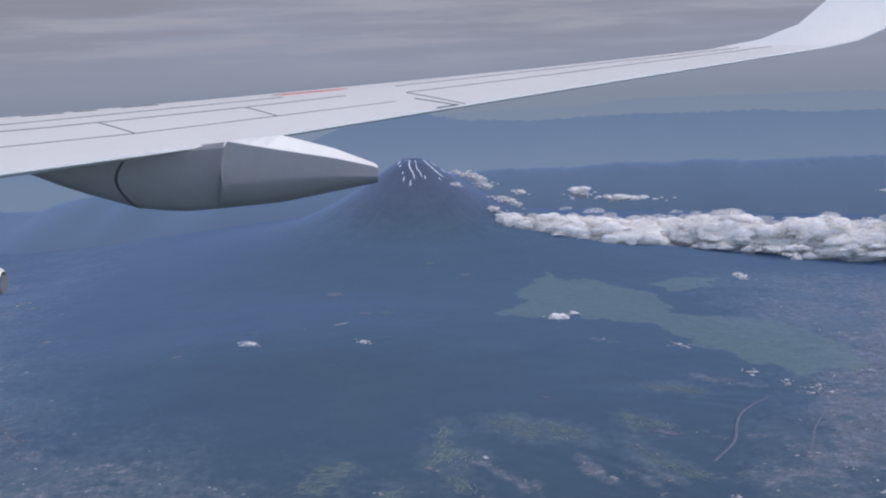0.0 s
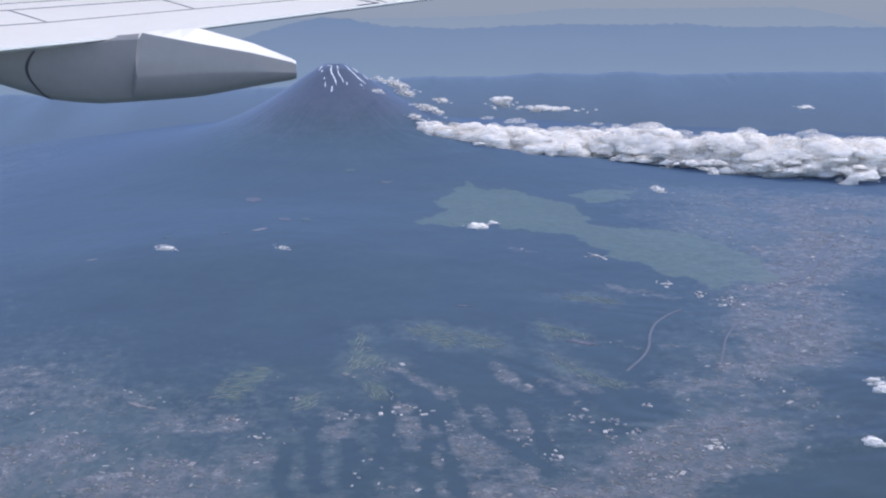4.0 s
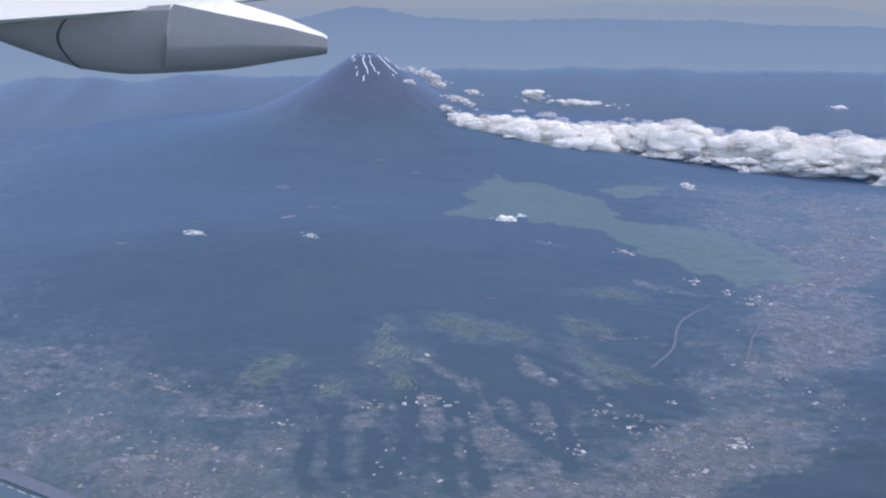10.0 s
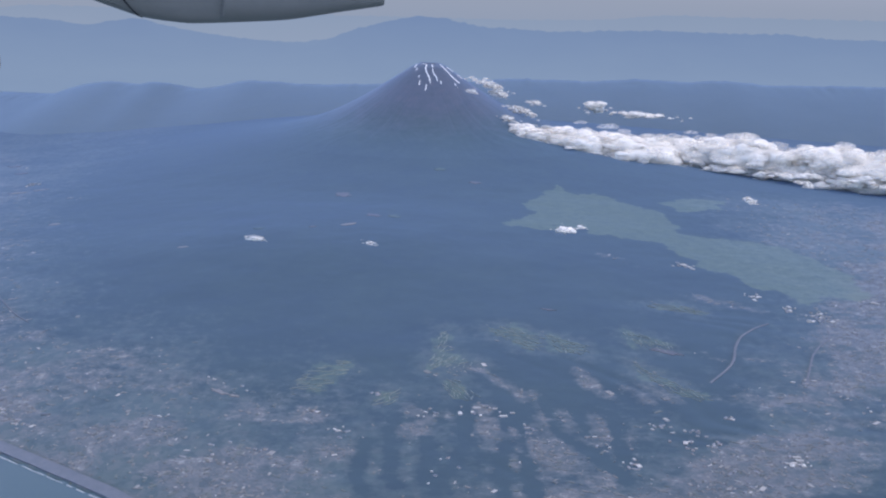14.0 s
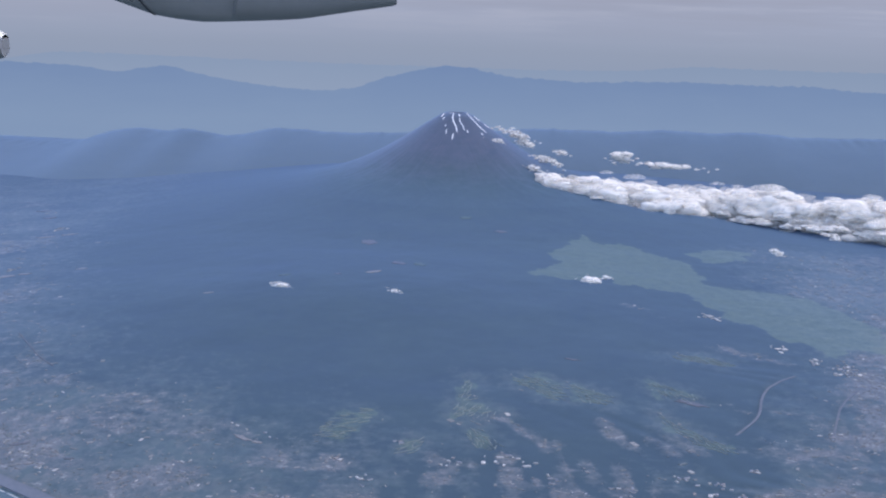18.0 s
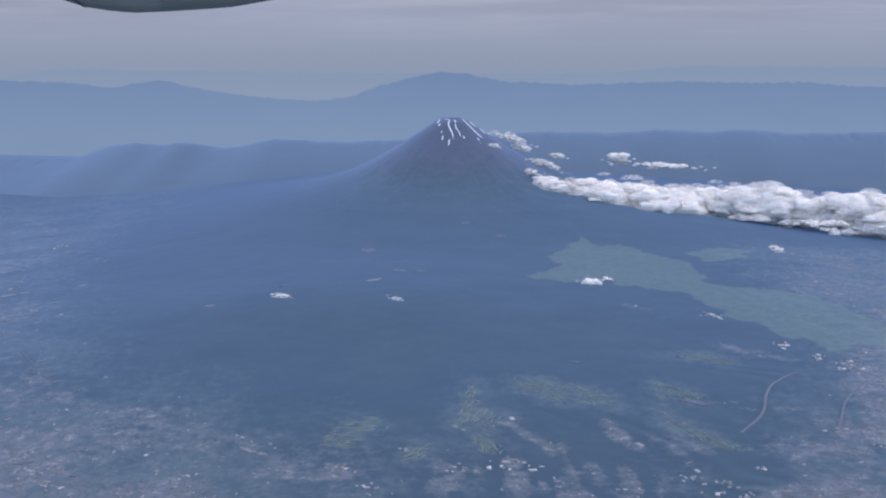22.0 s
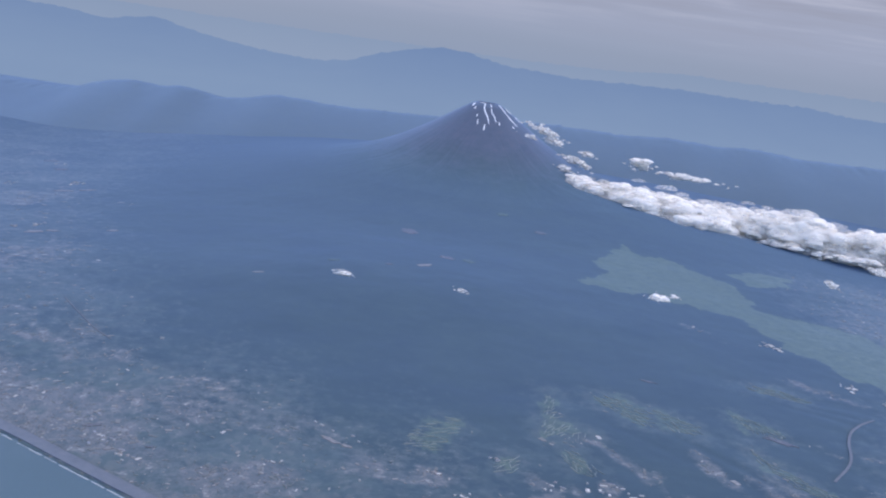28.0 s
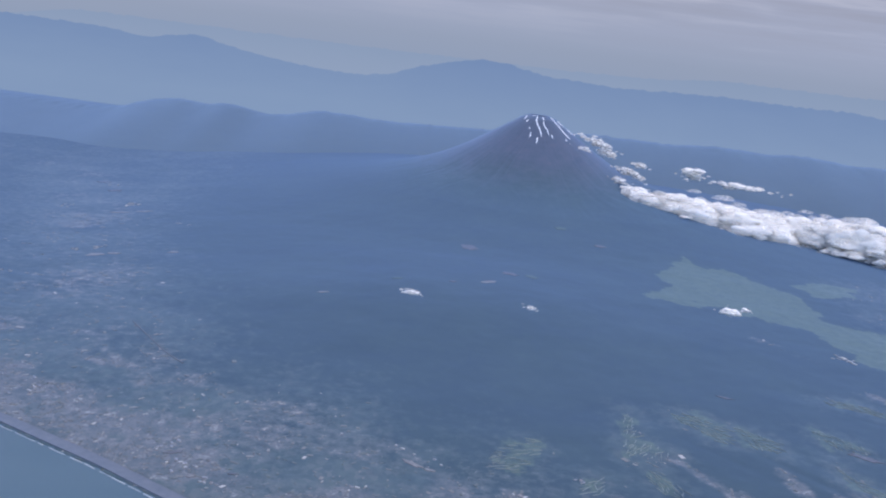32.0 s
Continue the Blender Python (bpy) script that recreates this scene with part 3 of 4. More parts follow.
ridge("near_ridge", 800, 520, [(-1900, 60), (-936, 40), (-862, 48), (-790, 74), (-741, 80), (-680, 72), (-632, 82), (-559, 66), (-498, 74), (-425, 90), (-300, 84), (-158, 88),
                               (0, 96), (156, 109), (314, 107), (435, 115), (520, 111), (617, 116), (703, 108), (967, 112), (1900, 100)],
      HAZED_RIDGE_WOOD, None, "blue hazy wooded mountain ridge behind the volcano", 3)
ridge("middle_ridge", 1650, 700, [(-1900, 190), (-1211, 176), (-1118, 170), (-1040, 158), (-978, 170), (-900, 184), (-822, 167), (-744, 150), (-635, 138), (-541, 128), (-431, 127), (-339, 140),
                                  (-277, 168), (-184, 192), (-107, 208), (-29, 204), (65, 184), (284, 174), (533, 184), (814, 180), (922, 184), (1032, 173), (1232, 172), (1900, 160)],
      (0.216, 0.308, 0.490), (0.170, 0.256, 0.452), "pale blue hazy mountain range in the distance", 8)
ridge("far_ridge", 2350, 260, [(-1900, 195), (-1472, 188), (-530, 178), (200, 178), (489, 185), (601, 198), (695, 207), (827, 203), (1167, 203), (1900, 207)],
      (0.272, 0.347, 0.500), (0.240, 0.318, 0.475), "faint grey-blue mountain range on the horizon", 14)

arc = np.linspace(radians(30), radians(150), 49)
rim = [(4750 * math.cos(t), -2180 + 4750 * math.sin(t), z) for z in (-60, 2400) for t in arc]
thing("sky_backdrop", rim, [(i, i + 1, i + 50, i + 49) for i in range(48)], sky_material(), "grey layered high cloud over a pale blue horizon", "sky", "", "structure")

# ---- sea, beach and surf ----
def offset_line(points, away, every=6.0, wobble=0.0, seed=0):
    """Points along a bent line at even steps, moved sideways (plus: to the left)."""
    out = []
    for (ax, ay), (bx, by) in zip(points, points[1:]):
        n = max(1, int(math.hypot(bx - ax, by - ay) / every))
        for k in range(n):
            out.append((ax + (bx - ax) * k / n, ay + (by - ay) * k / n))
    out.append(points[-1])
    p = np.array(out)
    for _ in range(3):
        p[1:-1] = (p[:-2] + 2 * p[1:-1] + p[2:]) / 4
    way = np.gradient(p, axis=0)
    way /= np.linalg.norm(way, axis=1, keepdims=True)
    shift = away + wobble * (fbm(p[:, 0] / 14, p[:, 1] / 14, seed) - 0.47)
    return p + np.stack([-way[:, 1], way[:, 0]], -1) * np.reshape(shift * np.ones(len(p)), (-1, 1))


def ribbon(points, width, lift, thick, every=4.0, wobble=0.0, seed=0, flat=None):
    """A strip with thickness laid along a line on the land."""
    left, right = offset_line(points, width / 2, every, wobble, seed), offset_line(points, -width / 2, every, wobble, seed + 9)
    verts, faces = [], []
    for l, r in zip(left, right):
        za, zb = (flat, flat) if flat is not None else (float(height(*l)) + lift, float(height(*r)) + lift)
        verts += [(*l, za), (*r, zb), (*l, za - thick), (*r, zb - thick)]
    for i in range(len(left) - 1):
        a, b = 4 * i, 4 * i + 4
        faces += [(a, a + 1, b + 1, b), (a + 2, a, b, b + 2), (a + 1, a + 3, b + 3, b + 1)]
    return verts, faces


thing("water", [(-2500, -2900, 0), (1200, -2900, 0), (1200, -500, 0), (-2500, -500, 0)], [(0, 1, 2, 3)], SEA[0], "calm teal sea in the bay", "sea", "", "structure", False)
SHORE = COAST[2:8]
thing("beach", *ribbon([(x + 4, y + 6) for x, y in SHORE], 11, 0.8, 1.6, 6, 1.0, 4), SAND, "dark grey gravel beach along the bay", "beach", "", "structure", False)
line = offset_line(SHORE, -2.4, 1.5, 1.2, 8)
pick = random.Random(5)
at = int(0.30 * len(line))
while at < 0.92 * len(line):
    long = pick.randint(5, 22)
    run = [tuple(p) for p in line[at:at + long]]
    if len(run) > 3:
        thing("surf", *ribbon(run, pick.uniform(0.5, 1.0), 0, 0.3, 1.5, 0.8, at, flat=0.35), SURF, "broken white surf at the beach edge", "surf", "surf along the beach")
    at += long + pick.randint(0, 3)

# ---- snow on the cone ----
def snow_run(course, width, seed):
    """A snow-filled gully along a bent line down the slope, tapering at both ends."""
    line = offset_line(course, 0.0, 1.2)
    way = np.gradient(line, axis=0)
    way /= np.linalg.norm(way, axis=1, keepdims=True)
    verts, faces = [], []
    for i, ((px, py), (dx, dy)) in enumerate(zip(line, way)):
        k = i / (len(line) - 1)
        w = width * min(1, 0.45 + 4 * k, 0.4 + 3 * (1 - k)) * (0.75 + 0.45 * math.sin(k * 17 + seed * 3) ** 2)
        wob = 0.5 * math.sin(11 * k + seed)
        for s, up in ((-1, 0.1), (-0.5, 0.8), (0.5, 0.8), (1, 0.1)):
            x, y = px - dy * (s * w / 2 + wob), py + dx * (s * w / 2 + wob)
            verts.append((x, y, float(height(x, y)) + up))
    for i in range(len(line) - 1):
        faces += [(4 * i + j, 4 * i + j + 1, 4 * i + j + 5, 4 * i + j + 4) for j in range(3)]
    return verts, faces


for k, (course, width) in enumerate([([(-3.4, -15.7), (-4.7, -28.2), (-1.8, -38.6), (3.2, -53.2), (5.7, -61.7)], 2.3), ([(6.1, -29.8), (7.6, -36.1), (12.0, -44.5), (16.9, -54.9)], 2.0),
                                     ([(5.1, -17), (6.9, -27.6)], 2.0), ([(17.3, -8.9), (26.1, -21.2), (37.2, -29.6), (49.8, -38.3)], 2.3), ([(29, -4), (38.2, -9.1)], 2.4), ([(-18.6, -8.5), (-22.9, -21.2)], 2.2),
                                     ([(-17.1, -24.9), (-20.0, -29.3)], 2.0), ([(-12.3, -54.1), (-12.3, -64.7)], 1.7), ([(-1.2, -64.1), (-2.1, -76.9)], 2.0), ([(20.8, -52.8), (21.7, -59.0)], 2.0),
                                     ([(42.3, -46.4), (45.1, -50)], 1.6), ([(46, -6), (54, -12)], 2.0), ([(-10, -13), (-1, -14.5)], 1.6), ([(-13.7, -43.5), (-14.7, -47.8)], 1.4)]):
    part("snow_patch", *snow_run(course, 0.8 * width, k), SNOW, volcano, "narrow streak of old white snow")

# ---- clouds ----
def puffs(lumps, seed, rough=0.42):
    """Billows: spheres with an uneven skin, flatter below, joined into one cloud."""
    ball = bmesh.new()
    bmesh.ops.create_icosphere(ball, subdivisions=2, radius=1.0)
    ball.verts.ensure_lookup_table()
    unit, tris = np.array([v.co[:] for v in ball.verts]), np.array([[v.index for v in f.verts] for f in ball.faces])
    ball.free()
    verts, faces = [], []
    for n, (x, y, z, s, flat) in enumerate(lumps):
        q = unit * 1.7 + np.array([n * 3.1 + seed, n * 1.7, n * 0.9])
        skin = fbm(q[:, 0] + q[:, 2] * 0.7, q[:, 1] - q[:, 2] * 0.6, seed + 3, 4) - 0.47
        p = unit * (1 + 1.6 * rough * skin[:, None])
        p[:, 2] = np.where(p[:, 2] < 0, p[:, 2] * 0.2, p[:, 2] * flat * 0.75)
        p[:, 0] *= 1.9
        verts.append(p * s + (x, y, z))
        faces.append(tris + n * len(unit))
    return np.concatenate(verts), np.concatenate(faces)


def cloud_part(name, lumps, seed, parent, mat=CLOUD):
    """A billowed body of cloud with a frayed fringe of thin puffs round it."""
    pick, billows, fringe = random.Random(seed), list(lumps), []
    for x, y, z, s, flat in lumps:
        for n in range(14):
            t, up = pick.uniform(0, math.tau), pick.uniform(-0.25, 0.95)
            out = math.sqrt(1 - up * up) * 0.9
            spot_at = (x + 1.5 * s * out * math.cos(t), y + s * out * math.sin(t), z + s * up * 0.75 * flat)
            if n < 6:
                billows.append((*spot_at, s * pick.uniform(0.22, 0.42), 1.0))
            else:
                off = [q + pick.gauss(0, 0.26 * s) for q in spot_at]
                fringe.append((*off, s * pick.uniform(0.16, 0.5), 0.9))
    size = float(np.median([l[3] for l in lumps]))
    ob = part(name, *puffs(billows, seed), mat, parent)
    skin = ob.modifiers.new("skin", "REMESH")
    skin.mode, skin.voxel_size, skin.use_smooth_shade = "VOXEL", max(0.3, size * 0.13), True
    even = ob.modifiers.new("even", "SMOOTH")
    even.factor, even.iterations = 0.5, 18
    for scale, strength in ((2.4, 0.55), (0.9, 0.2)):
        billow = bpy.data.textures.new("billow", "CLOUDS")
        billow.noise_scale, billow.noise_depth = size * scale, 3
        lift = ob.modifiers.new("billow", "DISPLACE")
        lift.texture, lift.strength, lift.mid_level, lift.texture_coords = billow, size * strength, 0.5, "GLOBAL"
    tagged(part("cloud_fringe", *puffs(fringe, seed + 5, 0.7), WISP, ob), "thin frayed cloud edge", kind="stuff")
    return ob


rng = random.Random(4)
BANK = [(118, -104, 108, 6), (150, -144, 107, 20), (190, -200, 106, 34), (240, -260, 106, 38), (290, -315, 105, 40), (345, -345, 106, 36), (400, -365, 106, 37), (455, -395, 106, 38), (510, -425, 106, 36),
        (560, -455, 105, 40), (610, -480, 105, 40), (670, -490, 105, 36), (740, -500, 105, 34), (820, -520, 105, 34)]
eye = Vector(PATH[0][1])
for n in range(2, len(BANK)):
    far = 1 + 0.115 * min(1.0, (n - 1) / 4) + 0.05 * max(0.0, (n - 7) / 6)
    BANK[n] = (*(eye + (Vector(BANK[n][:3]) - eye) * far), BANK[n][3] * far)
bank = empty("cloud_bank", (0, 0, 0), "long pale grey-white cumulus bank beside the volcano slope", "cloud bank")
for n, ((ax, ay, az, aw), (bx, by, bz, bw)) in enumerate(zip(BANK, BANK[1:])):
    lumps, swell = [], 1.3 * min(4, max(0, n - 4))
    for k in np.linspace(0.04, 0.96, 9):
        wide = aw + (bw - aw) * k
        for w in (-0.25, 0.1, 0.4) if n else (0.1,):
            lumps.append((ax + (bx - ax) * k - w * wide * 0.5 + rng.gauss(0, 3), ay + (by - ay) * k + 10 + w * wide * 1.2, az + (bz - az) * k - 11 - 0.6 * swell + 10 * w * wide / 34, wide * rng.uniform(0.26, 0.42), rng.uniform(0.6, 0.9)))
    for _ in range(75):
        k, w = rng.random(), rng.gauss(0, 0.5)
        wide = aw + (bw - aw) * k
        x, y = ax + (bx - ax) * k - w * wide * 0.5, ay + (by - ay) * k + 10 + w * wide * 1.2
        dense = float(fbm(np.array([x / 45]), np.array([y / 60]), 33)[0])
        if dense < 0.34 or (abs(w) > 0.6 and dense < 0.52) or (3 <= n <= 7 and -0.62 < w < -0.34 and rng.random() < 0.7):
            continue
        size = wide * rng.uniform(0.15, 0.46) * (1.15 - 0.5 * min(1.4, abs(w))) * (0.6 + 0.9 * dense)
        lumps.append((x, y, az + (bz - az) * k - 11 + (rng.uniform(-8 - swell, 10 + swell) + 10 * w) * wide / 34, size, rng.uniform(0.55, 0.95)))
    cloud_part("billow", lumps, 30 + n, bank)
    if n > 3:
        frayed = [(ax + (bx - ax) * k + rng.gauss(0, 7), ay + (by - ay) * k - 0.6 * aw + rng.gauss(0, 8), az + (bz - az) * k - 21 + rng.gauss(0, 3), aw * rng.uniform(0.07, 0.2), 1.0) for k in np.linspace(0.0, 0.95, 10)]
        tagged(cloud_part("frayed_edge", frayed, 60 + n, bank), "small ragged billows along the lower edge", kind="stuff")



def cluster(name, place, spread, count, size, seed, label, group, mat=CLOUD):
    pick = random.Random(seed)
    some = []
    for _ in range(count):
        a, b, c = (pick.gauss(0, 0.45) for _ in range(3))
        some.append((a * spread[0], b * spread[1], c * spread[2] - a * spread[0] * (0.3 if mat is RAG else 0.05), size * pick.uniform(0.4, 1.1) * (1.1 - min(0.7, abs(a))), pick.uniform(0.8, 1.2)))
    tagged(cloud_part("puff", some, seed, empty(name, place, label, "cloud", group), mat), "torn white puffs", kind="stuff")


LOOSE = "loose clouds round the volcano"
cluster("cloud", (286, 230, 102), (26, 14, 10), 30, 7.5, 11, "small puffy white cloud above the cloud bank", LOOSE)
cluster("cloud", (368, 190, 93), (84, 14, 4), 44, 6, 12, "low flat white cloud beyond the cloud bank", LOOSE)
cluster("cloud", (95, 10, 155), (38, 9, 5.5), 48, 5.2, 13, "ragged white cloud clinging to the summit slope", LOOSE, RAG)
cluster("cloud", (70, -86, 152), (16, 6, 3), 16, 3.2, 21, "hooked wisp of cloud on the bare slope", LOOSE, RAG)
cluster("cloud", (112, 3, 142), (20, 8, 4), 22, 4.8, 22, "torn cloud rag below the summit cloud", LOOSE, RAG)
cluster("cloud", (150, -22, 117), (36, 8, 5), 36, 4.8, 14, "torn wisp of cloud on the slope", LOOSE, RAG)
cluster("cloud", (128, -96, 113), (16, 6, 4), 22, 4.2, 31, "torn tail of the cloud bank on the slope", LOOSE, RAG)
cluster("cloud", (172, 60, 124), (18, 8, 4), 12, 5, 23, "faint puff of cloud beside the slope", LOOSE, RAG)
cluster("cloud", (178, -797, 75), (14, 8, 3), 14, 4.2, 15, "small white cumulus over the meadow", LOOSE)
cluster("cloud", (196, -790, 77), (9, 4, 2), 7, 2.4, 16, "tiny wisp of cloud over the meadow", LOOSE)
cluster("cloud", (-137, -854, 69), (12, 6, 2), 9, 3.4, 17, "small white cumulus over the forest", LOOSE)
cluster("cloud", (-20, -850, 66), (15, 5, 2), 9, 2.0, 18, "thin white wisp over the forest", LOOSE, RAG)
cluster("cloud", (431, -1284, 51), (8, 8, 2), 12, 4.2, 24, "small white cumulus over the wooded hill", LOOSE)
cluster("cloud", (383, -1408, 54), (7, 6, 2), 10, 4.0, 25, "small white cumulus over the valley edge", LOOSE)
cluster("cloud", (862, 310, 78), (22, 8, 3), 9, 5, 26, "tiny far white cloud before the ridge", LOOSE)
cluster("cloud", (404, -596, 79), (16, 10, 3), 12, 3.6, 27, "thin shred of cloud below the bank", LOOSE, RAG)
cluster("cloud", (500, -465, 80), (26, 12, 3), 14, 4.4, 28, "thin shred of cloud below the bank", LOOSE, RAG)
cluster("cloud", (680, -467, 76), (26, 10, 3), 12, 5, 29, "flat scrap of cloud below the bank", LOOSE, RAG)

# ---- roads ----
for points, width in [([(359, -956), (346, -969), (335, -985), (326, -1000), (320, -1016), (314, -1037), (310, -1059), (305, -1077), (298, -1093), (278, -1128)], 2.4),
                      ([(661, -573), (622, -630), (586, -690), (563, -730), (543, -773), (524, -812), (507, -846), (469, -871)], 4.6),
                      ([(407, -994), (392, -1019), (379, -1048), (368, -1085), (356, -1124)], 2.0), ([(-389, -902), (-361, -950), (-337, -988), (-317, -1012)], 1.0)]:
    thing("road", *ribbon(points, width, 0.5, 0.7), ROAD, "pale concrete expressway curving through the forest", "road", "roads", "structure", False)

# ---- golf courses ----
def golf_course(outline, lean, seed, label):
    """Mown fairways side by side on a patch of rough."""
    pick = random.Random(seed)
    cx, cy = (sum(p[n] for p in outline) / len(outline) for n in (0, 1))
    course = empty("golf_course", (cx, cy, float(height(cx, cy))), label, "golf course", "golf courses")
    course_inv = course.matrix_world.inverted()

    def laid(x, y, up):
        return course_inv @ Vector((x, y, float(height(x, y)) + up))

    along, across = Vector((math.cos(radians(lean)), math.sin(radians(lean)))), Vector((-math.sin(radians(lean)), math.cos(radians(lean))))
    reach = max(math.hypot(px - cx, py - cy) for px, py in outline)
    made, row = 0, -reach
    while row < reach:
        row += pick.uniform(2.2, 3.4)
        at = -reach + pick.uniform(0, 6)
        while at < reach:
            long, wide, t = pick.uniform(5, 13), pick.uniform(0.5, 0.95), radians(lean + pick.gauss(0, 15))
            x, y = Vector((cx, cy)) + along * at + across * (row + pick.gauss(0, 0.5))
            at += long + pick.uniform(0.5, 3)
            if made > 70 or pick.random() < 0.22 or not inside(np.array([x]), np.array([y]), outline)[0]:
                continue
            curl = pick.uniform(-0.05, 0.05)
            rim = []
            for k in range(12):
                u, v = math.cos(k * math.tau / 12), math.sin(k * math.tau / 12)
                u, v = u * long / 2, v * wide / 2 * (1 + 0.3 * math.sin(2 * k + made)) + curl * u * u
                rim.append((x + u * math.cos(t) - v * math.sin(t), y + u * math.sin(t) + v * math.cos(t)))
            top = [laid(px, py, 0.4) for px, py in rim]
            part("fairway", top + [laid(px, py, -0.1) for px, py in rim], [tuple(range(12))] + [(k, k + 12, (k + 1) % 12 + 12, (k + 1) % 12) for k in range(12)], FAIRWAY, course, "", False)
            made += 1


for k, (outline, lean) in enumerate(GOLF):
    golf_course(outline, lean, k, "golf course with pale green fairways between dark trees")

# ---- buildings ----
def box(x0, y0, z0, x1, y1, z1):
    v = [(x, y, z) for z in (z0, z1) for y in (y0, y1) for x in (x0, x1)]
    return v, [(0, 2, 3, 1), (4, 5, 7, 6), (0, 1, 5, 4), (2, 6, 7, 3), (0, 4, 6, 2), (1, 3, 7, 5)]


def factory(long, wide, tall, roof_mat, label, bays):
    """A factory hall: walls, a low gabled roof in bays and a small annex."""
    hall = empty("factory_building", (0, 0, -500), label, "factory", "large buildings in the valley towns")
    part("hall_body", *box(-long / 2, -wide / 2, -0.8, long / 2, wide / 2, tall), PALE_WALL, hall, "pale walls", False)
    for b in range(bays):
        y0, y1 = -wide / 2 - 0.1 + (wide + 0.2) * b / bays, -wide / 2 - 0.1 + (wide + 0.2) * (b + 1) / bays
        ym, x = (y0 + y1) / 2, long / 2 + 0.12
        v = [(-x, y0, tall + 0.02), (x, y0, tall + 0.02), (x, ym, tall + 0.16), (-x, ym, tall + 0.16), (x, y1, tall + 0.02), (-x, y1, tall + 0.02)]
        part("roof", v, [(0, 1, 2, 3), (3, 2, 4, 5), (1, 4, 2), (0, 3, 5), (0, 5, 4, 1)], roof_mat, hall, "", False)
    part("annex", *box(long / 2 + 0.1, -wide / 4, -1.5, long / 2 + long * 0.25, wide / 5, tall * 0.6), GREY_ROOF, hall, "lower grey annex", False)
    return hall


MODELS = [factory(5.4, 3.0, 0.4, WHITE_ROOF, "large white-roofed factory hall", 2), factory(3.2, 1.7, 0.35, WHITE_ROOF, "white-roofed warehouse among houses", 1),
          factory(4.2, 1.6, 0.35, GREY_ROOF, "long grey-roofed workshop hall", 1), factory(2.4, 1.6, 0.4, GREY_ROOF, "grey-roofed block among houses", 1),
          factory(2.6, 1.8, 0.35, TAN_ROOF, "tan-roofed warehouse beside fields", 2), factory(1.8, 1.1, 0.4, WHITE_ROOF, "small white block building", 1)]
rng = random.Random(12)
used = [False] * len(MODELS)


def put(model, x, y, turn):
    place = pose(x, y, float(height(x, y)) + 0.3, 0, 0, turn)
    if used[model]:
        copy_thing(MODELS[model], place)
    else:
        MODELS[model].matrix_world, used[model] = place, True


SITES = [(311, -1290, 9, 18), (436, -977, 3, 3), (244, -1235, 12, 8), (262, -1262, 9, 7), (281, -1207, 4, 3), (417, -917, 14, 12), (530, -905, 4, 3), (310, -753, 12, 13), (410, -931, 16, 18), (365, -864, 10, 13), (388, -905, 9, 13), (-33, -1217, 6, 3), (97, -1209, 15, 14), (227, -1222, 14, 11),
         (239, -1261, 12, 9), (198, -1303, 12, 9), (-10, -1255, 12, 6), (50, -1217, 9, 6), (182, -1260, 14, 7), (130, -1240, 12, 6), (60, -1330, 30, 6), (-95, -1300, 22, 5), (-150, -1250, 22, 4),
         (-245, -1244, 10, 7), (-271, -1219, 12, 7), (-286, -1185, 10, 5), (-419, -1092, 14, 6), (-547, -294, 18, 9), (-517, -588, 22, 6), (-631, -321, 16, 5), (-572, -724, 14, 4), (-553, -287, 9, 6), (-411, -1086, 9, 5), (-269, -1222, 7, 4), (-531, -611, 9, 4), (-621, -114, 10, 3), (356, -1120, 9, 6), (480, -860, 16, 9),
         (455, -1010, 20, 8), (560, -760, 40, 10), (600, -640, 50, 10), (400, -1190, 22, 8), (270, -1320, 22, 8), (500, -940, 22, 7), (10, -1180, 8, 3), (-60, -1290, 14, 3), (-121, -1166, 9, 3), (-92, -1175, 6, 2)]
for x, y, spread, count in SITES:
    base = rng.uniform(0, 180)
    for k in range(count):
        px, py = x + rng.gauss(0, spread * 0.45), y + rng.gauss(0, spread * 0.6)
        put(rng.choice((0, 1, 1, 5, 5, 2, 3) if count > 12 else (1, 2, 2, 3, 3, 4, 5, 5)) if k or count < 9 else 0, px, py, base + rng.choice((0, 90)) + rng.gauss(0, 5))

def scattered(seed, n, over, most):
    """Places strewn over the land as thickly as over() says."""
    pick = np.random.RandomState(seed)
    x, y = pick.uniform(-640, 780, n), pick.uniform(-1440, -380, n)
    dens = covers(x, y, height(x, y))
    keep = (over(dens) * (0.55 + 0.9 * fbm(x / 9, y / 9, 91)) > pick.uniform(0.3, 1.3, n)) & (dens["meadow"] < 0.5)
    x, y = x[keep][:most], y[keep][:most]
    lie = np.arctan2(y - FOOTHILL[1], x - FOOTHILL[0]) + 1.2 * (fbm(x / 30, y / 30, 19) - 0.47) * 3
    return pick, x, y, lie + np.where(pick.rand(len(x)) < 0.3, 1.57, 0.0)


